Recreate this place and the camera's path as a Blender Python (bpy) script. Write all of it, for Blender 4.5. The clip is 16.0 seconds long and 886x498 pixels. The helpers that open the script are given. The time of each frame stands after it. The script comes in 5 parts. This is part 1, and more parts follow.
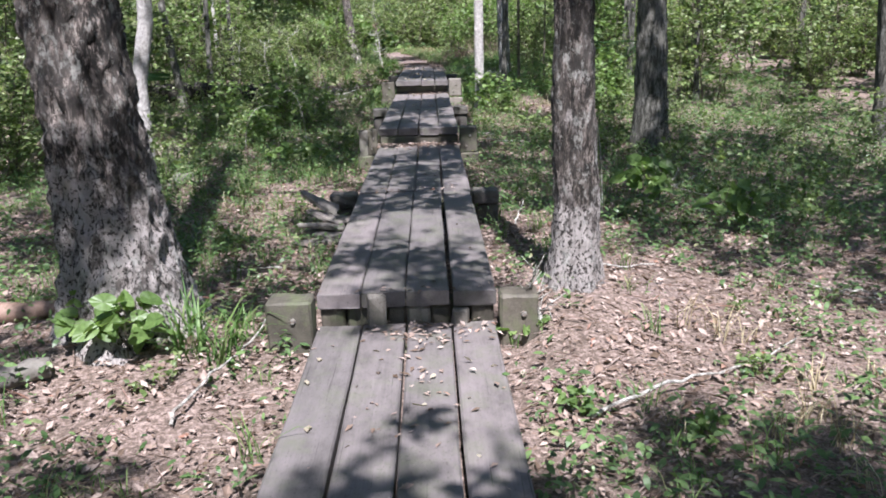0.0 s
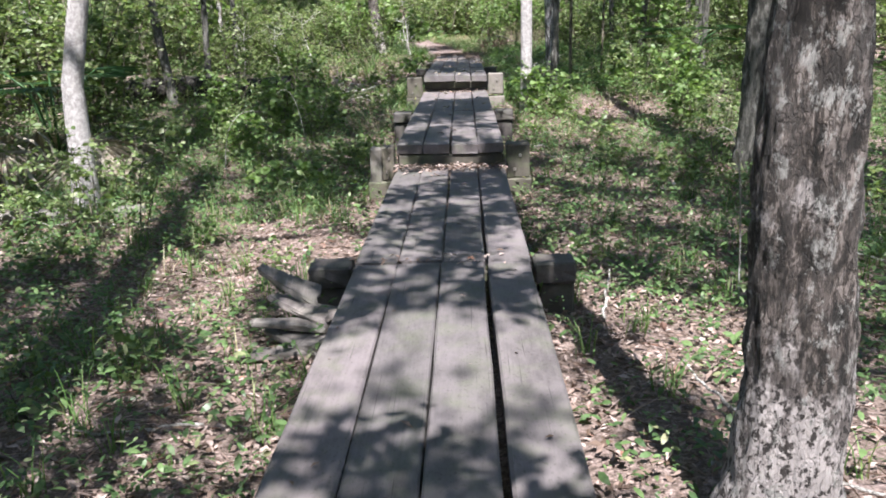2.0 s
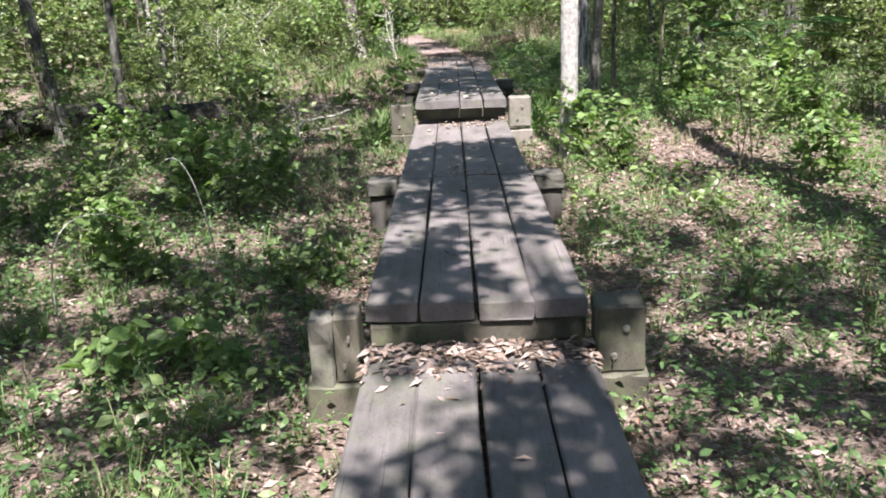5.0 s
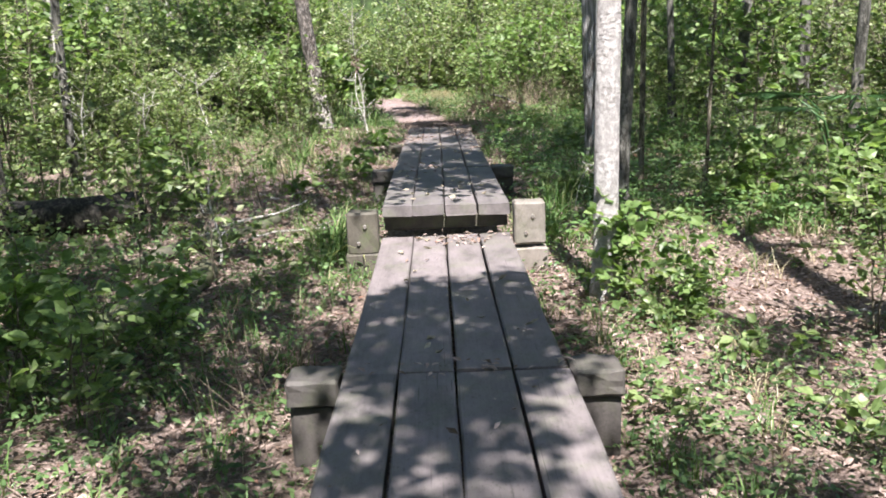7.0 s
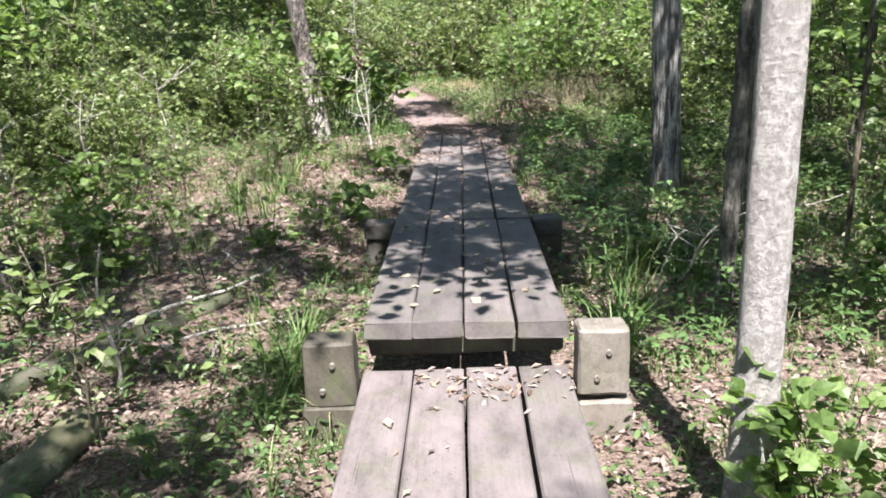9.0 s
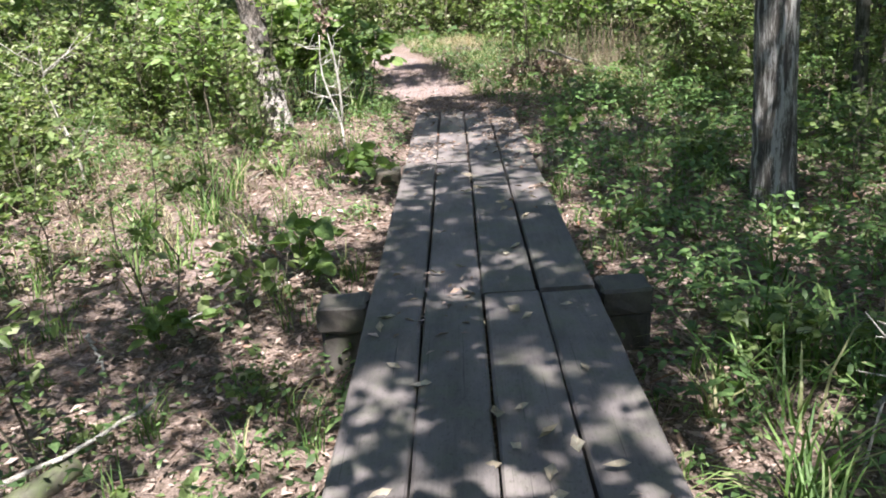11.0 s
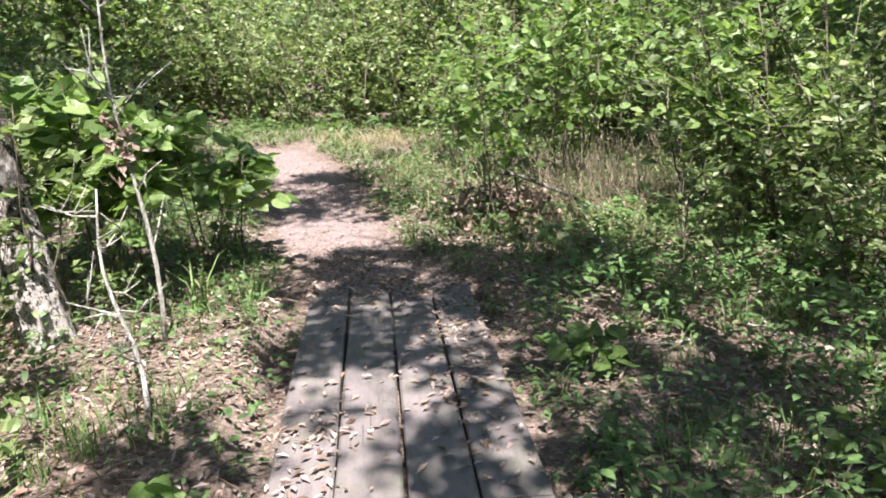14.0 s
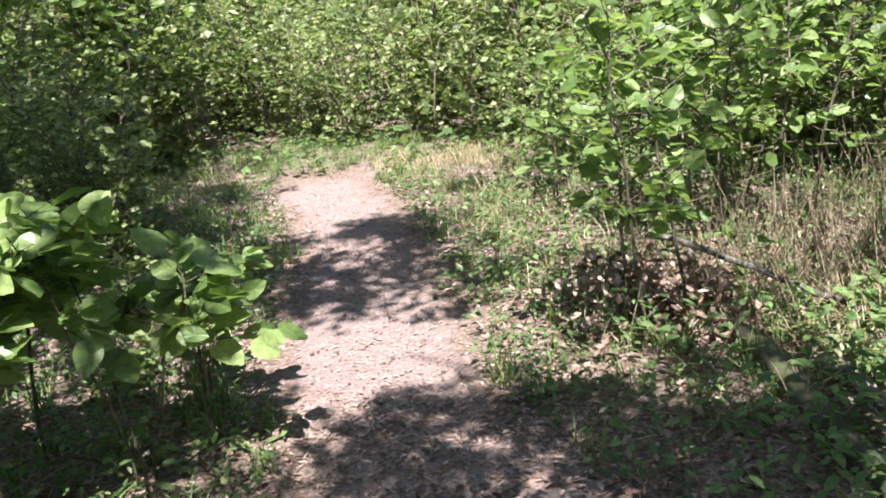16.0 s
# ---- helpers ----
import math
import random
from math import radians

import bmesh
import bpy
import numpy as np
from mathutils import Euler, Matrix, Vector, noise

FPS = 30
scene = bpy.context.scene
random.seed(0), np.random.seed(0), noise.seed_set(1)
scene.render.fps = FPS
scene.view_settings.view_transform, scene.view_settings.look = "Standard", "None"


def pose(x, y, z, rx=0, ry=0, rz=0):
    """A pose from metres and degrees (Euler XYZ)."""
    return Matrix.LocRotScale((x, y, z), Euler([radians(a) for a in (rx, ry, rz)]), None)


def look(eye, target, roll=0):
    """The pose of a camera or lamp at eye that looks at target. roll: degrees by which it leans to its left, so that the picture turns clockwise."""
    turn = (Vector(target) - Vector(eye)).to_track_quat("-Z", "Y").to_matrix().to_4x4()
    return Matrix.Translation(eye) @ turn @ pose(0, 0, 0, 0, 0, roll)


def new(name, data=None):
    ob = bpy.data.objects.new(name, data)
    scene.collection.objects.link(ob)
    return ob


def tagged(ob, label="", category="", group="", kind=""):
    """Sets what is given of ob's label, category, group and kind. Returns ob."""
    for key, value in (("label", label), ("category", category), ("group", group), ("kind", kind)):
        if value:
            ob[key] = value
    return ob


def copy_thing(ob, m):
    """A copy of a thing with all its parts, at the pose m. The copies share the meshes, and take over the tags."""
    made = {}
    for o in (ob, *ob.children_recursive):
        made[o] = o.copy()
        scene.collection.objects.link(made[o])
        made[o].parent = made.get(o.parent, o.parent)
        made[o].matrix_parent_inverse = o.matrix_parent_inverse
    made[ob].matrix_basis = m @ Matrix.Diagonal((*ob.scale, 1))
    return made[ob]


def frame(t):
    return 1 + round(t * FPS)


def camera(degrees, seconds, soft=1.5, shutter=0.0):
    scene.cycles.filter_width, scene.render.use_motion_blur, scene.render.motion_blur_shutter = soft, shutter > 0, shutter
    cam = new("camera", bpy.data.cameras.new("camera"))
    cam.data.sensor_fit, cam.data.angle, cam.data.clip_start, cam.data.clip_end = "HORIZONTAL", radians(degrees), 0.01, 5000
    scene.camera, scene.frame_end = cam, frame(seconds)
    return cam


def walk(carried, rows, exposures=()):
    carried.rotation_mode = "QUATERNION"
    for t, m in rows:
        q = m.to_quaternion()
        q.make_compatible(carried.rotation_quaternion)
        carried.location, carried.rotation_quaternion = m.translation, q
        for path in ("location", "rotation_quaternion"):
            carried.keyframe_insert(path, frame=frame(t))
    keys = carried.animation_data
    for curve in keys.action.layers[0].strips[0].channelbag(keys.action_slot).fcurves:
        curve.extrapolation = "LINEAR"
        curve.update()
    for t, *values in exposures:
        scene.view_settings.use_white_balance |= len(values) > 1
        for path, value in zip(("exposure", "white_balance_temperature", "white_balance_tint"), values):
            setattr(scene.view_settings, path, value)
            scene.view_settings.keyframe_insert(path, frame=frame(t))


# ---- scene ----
cam = camera(57.0, 16.0, soft=1.8)
PATH = [
    (0, (0.168, -4.105, 1.342), (0.184, -2.175, 0.817), -1.8),
    (0.5, (0.128, -3.398, 1.31), (0.124, -1.47, 0.778), -1.6),
    (1, (0.135, -2.768, 1.312), (0.089, -0.837, 0.792), -1.6),
    (1.5, (0.124, -2.139, 1.291), (0.074, -0.215, 0.745), -1.5),
    (2, (0.14, -1.48, 1.269), (0.078, 0.443, 0.721), -1.8),
    (2.5, (0.092, -0.832, 1.283), (0.025, 1.112, 0.817), -0.8),
    (3, (0.014, -0.197, 1.244), (-0.042, 1.733, 0.724), -1.6),
    (3.2, (-0.004, 0.02, 1.251), (-0.079, 1.938, 0.69), -2.4),
    (5.3, (-0.071, 2.857, 1.48), (-0.11, 4.77, 0.896), -2.9),
    (5.5, (-0.087, 3.104, 1.516), (-0.122, 5.021, 0.946), -2.9),
    (6, (-0.096, 3.723, 1.515), (-0.128, 5.668, 1.05), -2.2),
    (6.5, (-0.065, 4.366, 1.503), (-0.056, 6.313, 1.048), -2.1),
    (7, (-0.038, 5.048, 1.48), (-0.035, 6.994, 1.019), -2.3),
    (7.5, (0.031, 5.754, 1.574), (0.026, 7.693, 1.086), -2.1),
    (8, (0.066, 6.338, 1.751), (0.01, 8.275, 1.255), -1.1),
    (8.2, (0.048, 6.565, 1.737), (-0.011, 8.502, 1.242), -1.2),
    (10.3, (-0.019, 8.987, 1.681), (-0.081, 10.891, 1.071), -4.2),
    (10.5, (-0.042, 9.251, 1.659), (-0.112, 11.151, 1.038), -4.3),
    (11, (-0.046, 9.909, 1.669), (-0.108, 11.806, 1.038), -4.4),
    (11.5, (-0.052, 10.512, 1.685), (-0.114, 12.401, 1.03), -4.5),
    (12, (-0.081, 11.122, 1.805), (-0.108, 12.995, 1.106), -3.2),
    (12.1, (-0.081, 11.22, 1.814), (-0.115, 13.097, 1.123), -3.0),
    (12.5, (-0.087, 11.717, 1.799), (-0.112, 13.609, 1.152), -1.9),
    (13, (-0.085, 12.313, 1.769), (-0.093, 14.21, 1.134), -1.7),
    (13.5, (-0.041, 12.891, 1.794), (0.123, 14.807, 1.242), -2.4),
    (14, (-0.021, 13.479, 1.803), (0.122, 15.411, 1.309), -2.6),
    (14.5, (0.036, 14.105, 1.808), (0.176, 16.04, 1.322), -3.0),
    (15, (0.081, 14.713, 1.816), (0.1, 16.657, 1.344), -4.2),
    (15.5, (0.083, 15.339, 1.824), (0.023, 17.272, 1.317), -6.3),
    (16, (0.092, 15.988, 1.825), (0.02, 17.921, 1.319), -6.8),
]
walk(cam, [(t, look(eye, target, roll)) for t, eye, target, roll in PATH], [(0, 1.48, 5950, 12), (2, 1.72, 6100, 11), (3, 1.87, 6250, 9), (7, 1.90, 6350, 10), (10.5, 1.86, 6420, 9), (11.5, 2.02, 6450, 8), (12.5, 1.96, 6450, 9), (14, 1.90, 6500, 9), (16, 1.98, 6550, 11)])

# ---- world, sun, exposure ----
TO_SUN = Vector((0.07, -0.6, 1.0)).normalized()
world = bpy.data.worlds.new("world")
scene.world = world
world.use_nodes = True
wn = world.node_tree.nodes
sky = wn.new("ShaderNodeTexSky")
sky.sky_type = "NISHITA"
sky.sun_disc = False
sky.sun_elevation = radians(59)
sky.sun_rotation = radians(173.3)
wn["Background"].inputs["Strength"].default_value = 0.056
world.node_tree.links.new(sky.outputs["Color"], wn["Background"].inputs["Color"])
sun = new("sun", bpy.data.lights.new("sun", "SUN"))
sun.data.energy = 5.0
sun.data.angle = radians(0.53)
sun.data.color = (1.0, 0.95, 0.90)
sun.matrix_world = look(TO_SUN * 60, (0, 0, 0))


# ---- materials ----
class Mat:
    """A node material with a short way to add and link nodes."""

    def __init__(self, name, rough=0.8):
        self.m = bpy.data.materials.new(name)
        self.m.use_nodes = True
        self.t = self.m.node_tree
        self.b = self.t.nodes["Principled BSDF"]
        self.out = self.t.nodes["Material Output"]
        self.b.inputs["Roughness"].default_value = rough

    def n(self, kind, **inputs):
        node = self.t.nodes.new(kind)
        for k, v in inputs.items():
            k = k.replace("_", " ")
            if isinstance(v, bpy.types.NodeSocket):
                self.t.links.new(v, node.inputs[k])
            else:
                node.inputs[k].default_value = v
        return node

    def link(self, a, b):
        self.t.links.new(a, b)

    def coords(self, scale, shift=True):
        tc = self.n("ShaderNodeTexCoord")
        mp = self.n("ShaderNodeMapping", Scale=scale)
        self.link(tc.outputs["Object"], mp.inputs["Vector"])
        if shift:
            oi = self.n("ShaderNodeObjectInfo")
            mul = self.n("ShaderNodeMath")
            mul.operation = "MULTIPLY"
            mul.inputs[1].default_value = 37.0
            self.link(oi.outputs["Random"], mul.inputs[0])
            self.link(mul.outputs[0], mp.inputs["Location"])
        return mp.outputs[0]

    def noise(self, vec, scale, detail=5.0, rough=0.6):
        return self.n("ShaderNodeTexNoise", Vector=vec, Scale=scale, Detail=detail, Roughness=rough).outputs["Fac"]

    def ramp(self, fac, stops):
        r = self.t.nodes.new("ShaderNodeValToRGB")
        el = r.color_ramp.elements
        while len(el) < len(stops):
            el.new(0.5)
        for e, (p, c) in zip(el, stops):
            e.position, e.color = p, (*c, 1)
        self.link(fac, r.inputs[0])
        return r.outputs["Color"]

    def mix(self, fac, a, b, mode="MIX"):
        x = self.t.nodes.new("ShaderNodeMix")
        x.data_type, x.blend_type = "RGBA", mode
        for v, i in ((fac, 0), (a, 6), (b, 7)):
            if isinstance(v, bpy.types.NodeSocket):
                self.link(v, x.inputs[i])
            else:
                x.inputs[i].default_value = v if i == 0 else (*v, 1)
        return x.outputs[2]

    def bump(self, height, strength=0.5, dist=0.01):
        bp = self.n("ShaderNodeBump", Height=height, Strength=strength, Distance=dist)
        self.link(bp.outputs[0], self.b.inputs["Normal"])

    def colour(self, socket):
        self.link(socket, self.b.inputs["Base Color"])


def wood_mat(name, dark, mid, pale, moss=0.0):
    """Old timber: faint grain, worn patches, water stains, a tone for each piece, fine cracks."""
    w = Mat(name, 0.72)
    grain = w.noise(w.coords((42, 1.1, 42)), 2.2, 8, 0.72)
    c = w.ramp(grain, [(0.28, dark), (0.5, mid), (0.76, pale)])
    worn = w.noise(w.coords((1.6, 0.8, 1.6)), 2.6, 6, 0.62)
    c = w.mix(w.ramp(worn, [(0.38, (0.45, 0.45, 0.45)), (0.66, (0.92, 0.92, 0.92))]), c, mid, "MIX")
    stain = w.ramp(w.noise(w.coords((1.5, 0.6, 1.2)), 4.2, 8, 0.74), [(0.34, (0.50, 0.50, 0.49)), (0.50, (0.86, 0.86, 0.85)), (0.64, (1.08, 1.07, 1.08))])
    c = w.mix(0.9, c, stain, "MULTIPLY")
    speck = w.ramp(w.noise(w.coords((1, 0.7, 1)), 85, 4, 0.6), [(0.33, (0.55, 0.53, 0.5)), (0.42, (1.0, 1.0, 1.0))])
    c = w.mix(0.7, c, speck, "MULTIPLY")
    crack = w.noise(w.coords((60, 0.9, 60)), 1.9, 3, 0.5)
    c = w.mix(0.8, c, w.ramp(crack, [(0.27, (0.3, 0.29, 0.28)), (0.33, (1.0, 1.0, 1.0))]), "MULTIPLY")
    oi = w.n("ShaderNodeObjectInfo")
    tint = w.ramp(oi.outputs["Random"], [(0.0, (0.74, 0.75, 0.74)), (0.5, (0.92, 0.91, 0.9)), (1.0, (1.08, 1.05, 1.05))])
    c = w.mix(1.0, c, tint, "MULTIPLY")
    if moss:
        mm = w.ramp(w.noise(w.coords((1, 1, 1)), 6, 5, 0.7), [(0.48, (0, 0, 0)), (0.68, (moss, moss, moss))])
        c = w.mix(mm, c, (0.10, 0.13, 0.05))
    w.colour(c)
    w.bump(w.mix(0.5, grain, crack), 0.3, 0.004)
    return w.m


def leaf_mat(name, stops, through_light=0.45, rough=0.55):
    """Leaf blades: a colour for each blade, and light that comes through it."""
    w = Mat(name, rough)
    g = w.n("ShaderNodeNewGeometry")
    c = w.ramp(g.outputs["Random Per Island"], stops)
    fine = w.ramp(w.noise(w.coords((1, 1, 1), False), 45, 3), [(0.3, (0.75, 0.75, 0.75)), (0.7, (1.15, 1.15, 1.15))])
    c = w.mix(1.0, c, fine, "MULTIPLY")
    w.colour(c)
    w.b.inputs["Specular IOR Level"].default_value = 0.45 if rough < 0.6 else 0.25
    if through_light:
        tr = w.n("ShaderNodeBsdfTranslucent")
        w.link(w.mix(1.0, c, (1.18, 1.22, 0.72), "MULTIPLY"), tr.inputs["Color"])
        mx = w.n("ShaderNodeMixShader", Fac=through_light)
        w.link(w.b.outputs[0], mx.inputs[1])
        w.link(tr.outputs[0], mx.inputs[2])
        w.link(mx.outputs[0], w.out.inputs["Surface"])
    return w.m


def bark_mat(name, dark, mid, pale, lichen=None, lichen_top=0.0, stretch=0.25, spots=0.0, grain=26, plates=0.0):
    w = Mat(name, 0.9)
    v = w.coords((1, 1, stretch))
    ridges = w.noise(v, grain, 8, 0.75)
    c = w.ramp(ridges, [(0.45, dark), (0.51, mid), (0.56, pale)])
    crack = None
    if plates:
        # flaking plates with dark cracks between them, their outlines bent by noise
        bend = w.n("ShaderNodeTexNoise", Vector=w.coords((1, 1, 0.4)), Scale=20.0, Detail=6.0)
        off = w.n("ShaderNodeVectorMath")
        off.operation = "MULTIPLY_ADD"
        w.link(bend.outputs["Color"], off.inputs[0])
        off.inputs[1].default_value = (0.16, 0.16, 0.10)
        w.link(w.coords((1, 1, 0.3)), off.inputs[2])
        vor = w.n("ShaderNodeTexVoronoi", Vector=off.outputs[0], Scale=plates)
        vor.feature = "DISTANCE_TO_EDGE"
        crack = w.ramp(vor.outputs["Distance"], [(0.0, (0.25, 0.22, 0.2)), (0.07, (1, 1, 1))])
        cell = w.n("ShaderNodeTexVoronoi", Vector=off.outputs[0], Scale=plates)
        tone = w.ramp(cell.outputs["Color"], [(0.25, (0.35, 0.32, 0.3)), (0.75, (1.25, 1.22, 1.2))])
        c = w.mix(0.8, c, tone, "MULTIPLY")
        c = w.mix(0.85, c, crack, "MULTIPLY")
    big = w.noise(w.coords((1, 1, 0.6)), 4, 4)
    c = w.mix(w.ramp(big, [(0.45, (0, 0, 0)), (0.7, (0.4, 0.4, 0.4))]), c, pale)
    if lichen:
        tc = w.n("ShaderNodeTexCoord")
        sep = w.n("ShaderNodeSeparateXYZ", Vector=tc.outputs["Object"])
        wob = w.n("ShaderNodeMath")
        wob.operation = "MULTIPLY_ADD"
        wob.inputs[1].default_value, wob.inputs[2].default_value = -2.4, 1.2
        w.link(w.noise(w.coords((1, 1, 0.7)), 5, 6, 0.7), wob.inputs[0])
        add = w.n("ShaderNodeMath")
        w.link(sep.outputs["Z"], add.inputs[0])
        w.link(wob.outputs[0], add.inputs[1])
        mr = w.n("ShaderNodeMapRange")
        mr.inputs["From Min"].default_value, mr.inputs["From Max"].default_value = lichen_top + 0.12, lichen_top - 0.12
        w.link(add.outputs[0], mr.inputs["Value"])
        pits = w.ramp(w.noise(w.coords((1, 1, 0.7)), 52, 6, 0.66), [(0.43, (0.09, 0.08, 0.075)), (0.48, (1, 1, 1))])
        lc = w.mix(1.0, lichen, pits, "MULTIPLY")
        bare_bark = w.ramp(w.noise(w.coords((1, 1, 0.5)), 11, 5, 0.7), [(0.40, (0.16, 0.14, 0.13)), (0.47, (1, 1, 1))])
        lc = w.mix(0.85, lc, bare_bark, "MULTIPLY")
        c = w.mix(mr.outputs[0], c, lc)
    if spots:
        sp = w.ramp(w.noise(w.coords((1, 1, 0.55)), 19, 10, 0.76), [(0.54, (0, 0, 0)), (0.60, (spots, spots, spots))])
        c = w.mix(sp, c, (0.42, 0.41, 0.39))
    w.colour(c)
    w.bump(w.mix(0.25, ridges, crack) if plates else ridges, 1.0, 0.035)
    return w.m


def ground_mat():
    w = Mat("forest_floor", 0.95)
    v = w.coords((1, 1, 1), False)
    litter = w.ramp(w.noise(v, 34, 7, 0.72), [(0.30, (0.05, 0.035, 0.025)), (0.46, (0.13, 0.092, 0.076)), (0.58, (0.30, 0.225, 0.203)), (0.75, (0.48, 0.39, 0.362))])
    patch = w.noise(v, 1.6, 5, 0.65)
    crumbs = w.ramp(w.noise(v, 130, 5, 0.7), [(0.34, (0.42, 0.40, 0.38)), (0.5, (0.95, 0.94, 0.93)), (0.62, (1.35, 1.33, 1.32))])
    litter = w.mix(0.9, litter, crumbs, "MULTIPLY")
    soil = w.mix(w.ramp(patch, [(0.38, (0, 0, 0)), (0.62, (0.35, 0.35, 0.35))]), litter, (0.12, 0.092, 0.072))
    dirt = w.ramp(w.noise(v, 60, 6, 0.7), [(0.3, (0.11, 0.078, 0.075)), (0.5, (0.235, 0.176, 0.172)), (0.7, (0.36, 0.29, 0.288))])
    at = w.n("ShaderNodeAttribute")
    at.attribute_name = "bare"
    edge = w.n("ShaderNodeMath")
    edge.operation = "MULTIPLY_ADD"
    edge.inputs[1].default_value = 1.2
    edge.use_clamp = True
    w.link(w.noise(v, 7, 5, 0.7), edge.inputs[0])
    sub = w.n("ShaderNodeMath")
    sub.inputs[1].default_value = -1.1
    w.link(at.outputs["Fac"], sub.inputs[0])
    twice = w.n("ShaderNodeMath")
    twice.operation = "MULTIPLY"
    twice.inputs[1].default_value = 1.0
    w.link(sub.outputs[0], twice.inputs[0])
    w.link(twice.outputs[0], edge.inputs[2])
    grow = w.n("ShaderNodeMath")
    grow.operation = "MULTIPLY"
    grow.use_clamp = True
    grow.inputs[1].default_value = 2.5
    w.link(edge.outputs[0], grow.inputs[0])
    w.colour(w.mix(grow.outputs[0], soil, dirt))
    w.bump(w.noise(v, 40, 6, 0.7), 0.8, 0.03)
    return w.m


WOOD = wood_mat("weathered_deck_wood", (0.114, 0.099, 0.101), (0.172, 0.149, 0.153), (0.230, 0.200, 0.208), 0.25)
POST = wood_mat("old_post_wood", (0.04, 0.035, 0.028), (0.10, 0.087, 0.07), (0.20, 0.174, 0.145), 0.5)
SEAMPOST = wood_mat("dark_grey_block_wood", (0.045, 0.039, 0.036), (0.092, 0.080, 0.076), (0.15, 0.132, 0.126), 0.2)
PALEPOST = wood_mat("bleached_post_wood", (0.11, 0.095, 0.085), (0.22, 0.195, 0.175), (0.36, 0.325, 0.30), 0.25)
DEADWOOD = wood_mat("grey_dead_wood", (0.055, 0.045, 0.041), (0.19, 0.168, 0.158), (0.38, 0.345, 0.325), 0.15)
MOSSLOG = wood_mat("mossy_dark_wood", (0.03, 0.028, 0.02), (0.09, 0.085, 0.06), (0.2, 0.19, 0.15), 0.9)
PALEMOSS = wood_mat("pale_mossy_wood", (0.06, 0.055, 0.035), (0.20, 0.19, 0.12), (0.40, 0.38, 0.27), 0.6)
REDWOOD = wood_mat("rotten_red_wood", (0.06, 0.034, 0.026), (0.22, 0.145, 0.115), (0.42, 0.32, 0.28), 0.0)
IRON = Mat("galvanised_bolt", 0.5)
IRON.b.inputs["Metallic"].default_value = 0.8
IRON.colour(IRON.ramp(IRON.noise(IRON.coords((1, 1, 1)), 60), [(0.3, (0.2, 0.13, 0.1)), (0.6, (0.5, 0.48, 0.46))]))
IRON = IRON.m
BARK_A = bark_mat("flaking_dark_bark", (0.008, 0.006, 0.005), (0.04, 0.029, 0.024), (0.26, 0.222, 0.208), (0.36, 0.32, 0.312), 0.95, 0.3, 0.5, 34, 24)
BARK_B = bark_mat("lichened_bark", (0.012, 0.009, 0.007), (0.05, 0.038, 0.031), (0.20, 0.172, 0.16), (0.38, 0.34, 0.33), 0.75, 0.28, 0.6, 38, 30)
BARK_V = bark_mat("scarred_pale_bark", (0.02, 0.016, 0.013), (0.07, 0.056, 0.048), (0.22, 0.192, 0.18), (0.48, 0.43, 0.415), 0.85, 0.5, 0.3, 34, 20)
BARK_W = bark_mat("pale_grey_bark", (0.31, 0.284, 0.278), (0.40, 0.37, 0.364), (0.50, 0.468, 0.462), None, 0, 0.8, 0.15)
BARK_G = bark_mat("grey_brown_bark", (0.03, 0.028, 0.023), (0.085, 0.08, 0.07), (0.165, 0.156, 0.14), None, 0, 0.25, 0.3)
# near-black tones: the shade over the fallen log is put into its bark colour
BARK_D = bark_mat("shade_toned_rotten_bark", (0.008, 0.007, 0.006), (0.022, 0.019, 0.015), (0.06, 0.054, 0.045), None, 0, 0.6)
BARK_S = bark_mat("streaked_bark", (0.07, 0.06, 0.055), (0.19, 0.175, 0.165), (0.48, 0.46, 0.46), None, 0, 0.12)
TWIG = bark_mat("bleached_twig", (0.22, 0.2, 0.18), (0.42, 0.39, 0.36), (0.58, 0.55, 0.52), None, 0, 0.3)
STEM = bark_mat("shrub_stem", (0.06, 0.05, 0.035), (0.13, 0.11, 0.075), (0.24, 0.21, 0.16), None, 0, 0.3)
DRYSTEM = bark_mat("dry_brown_stem", (0.14, 0.10, 0.065), (0.27, 0.21, 0.145), (0.42, 0.35, 0.26), None, 0, 0.3)
FLOOR = ground_mat()
LITTER = leaf_mat("dead_leaves", [(0.0, (0.09, 0.06, 0.042)), (0.3, (0.20, 0.142, 0.116)), (0.6, (0.32, 0.24, 0.212)), (0.9, (0.44, 0.355, 0.325)), (1.0, (0.27, 0.14, 0.10))], 0.12, 0.75)
PALELEAF = leaf_mat("pale_dead_leaves", [(0.0, (0.24, 0.2, 0.15)), (1.0, (0.46, 0.41, 0.34))], 0.15, 0.7)
COVER = leaf_mat("ground_cover_leaves", [(0.0, (0.058, 0.104, 0.041)), (0.5, (0.102, 0.172, 0.064)), (0.93, (0.18, 0.268, 0.105)), (1.0, (0.30, 0.29, 0.17))], 0.4, 0.42)
GRASS = leaf_mat("grass_blades", [(0.0, (0.06, 0.125, 0.03)), (0.55, (0.115, 0.20, 0.055)), (0.9, (0.20, 0.27, 0.10)), (1.0, (0.40, 0.35, 0.22))], 0.38)
SHRUB = leaf_mat("shrub_leaves", [(0.0, (0.085, 0.125, 0.045)), (0.45, (0.165, 0.235, 0.085)), (0.8, (0.28, 0.35, 0.15)), (1.0, (0.46, 0.48, 0.32))], 0.5, 0.42)
BROAD = leaf_mat("broad_sapling_leaves", [(0.0, (0.10, 0.165, 0.05)), (0.5, (0.17, 0.26, 0.085)), (1.0, (0.28, 0.38, 0.15))], 0.52, 0.4)
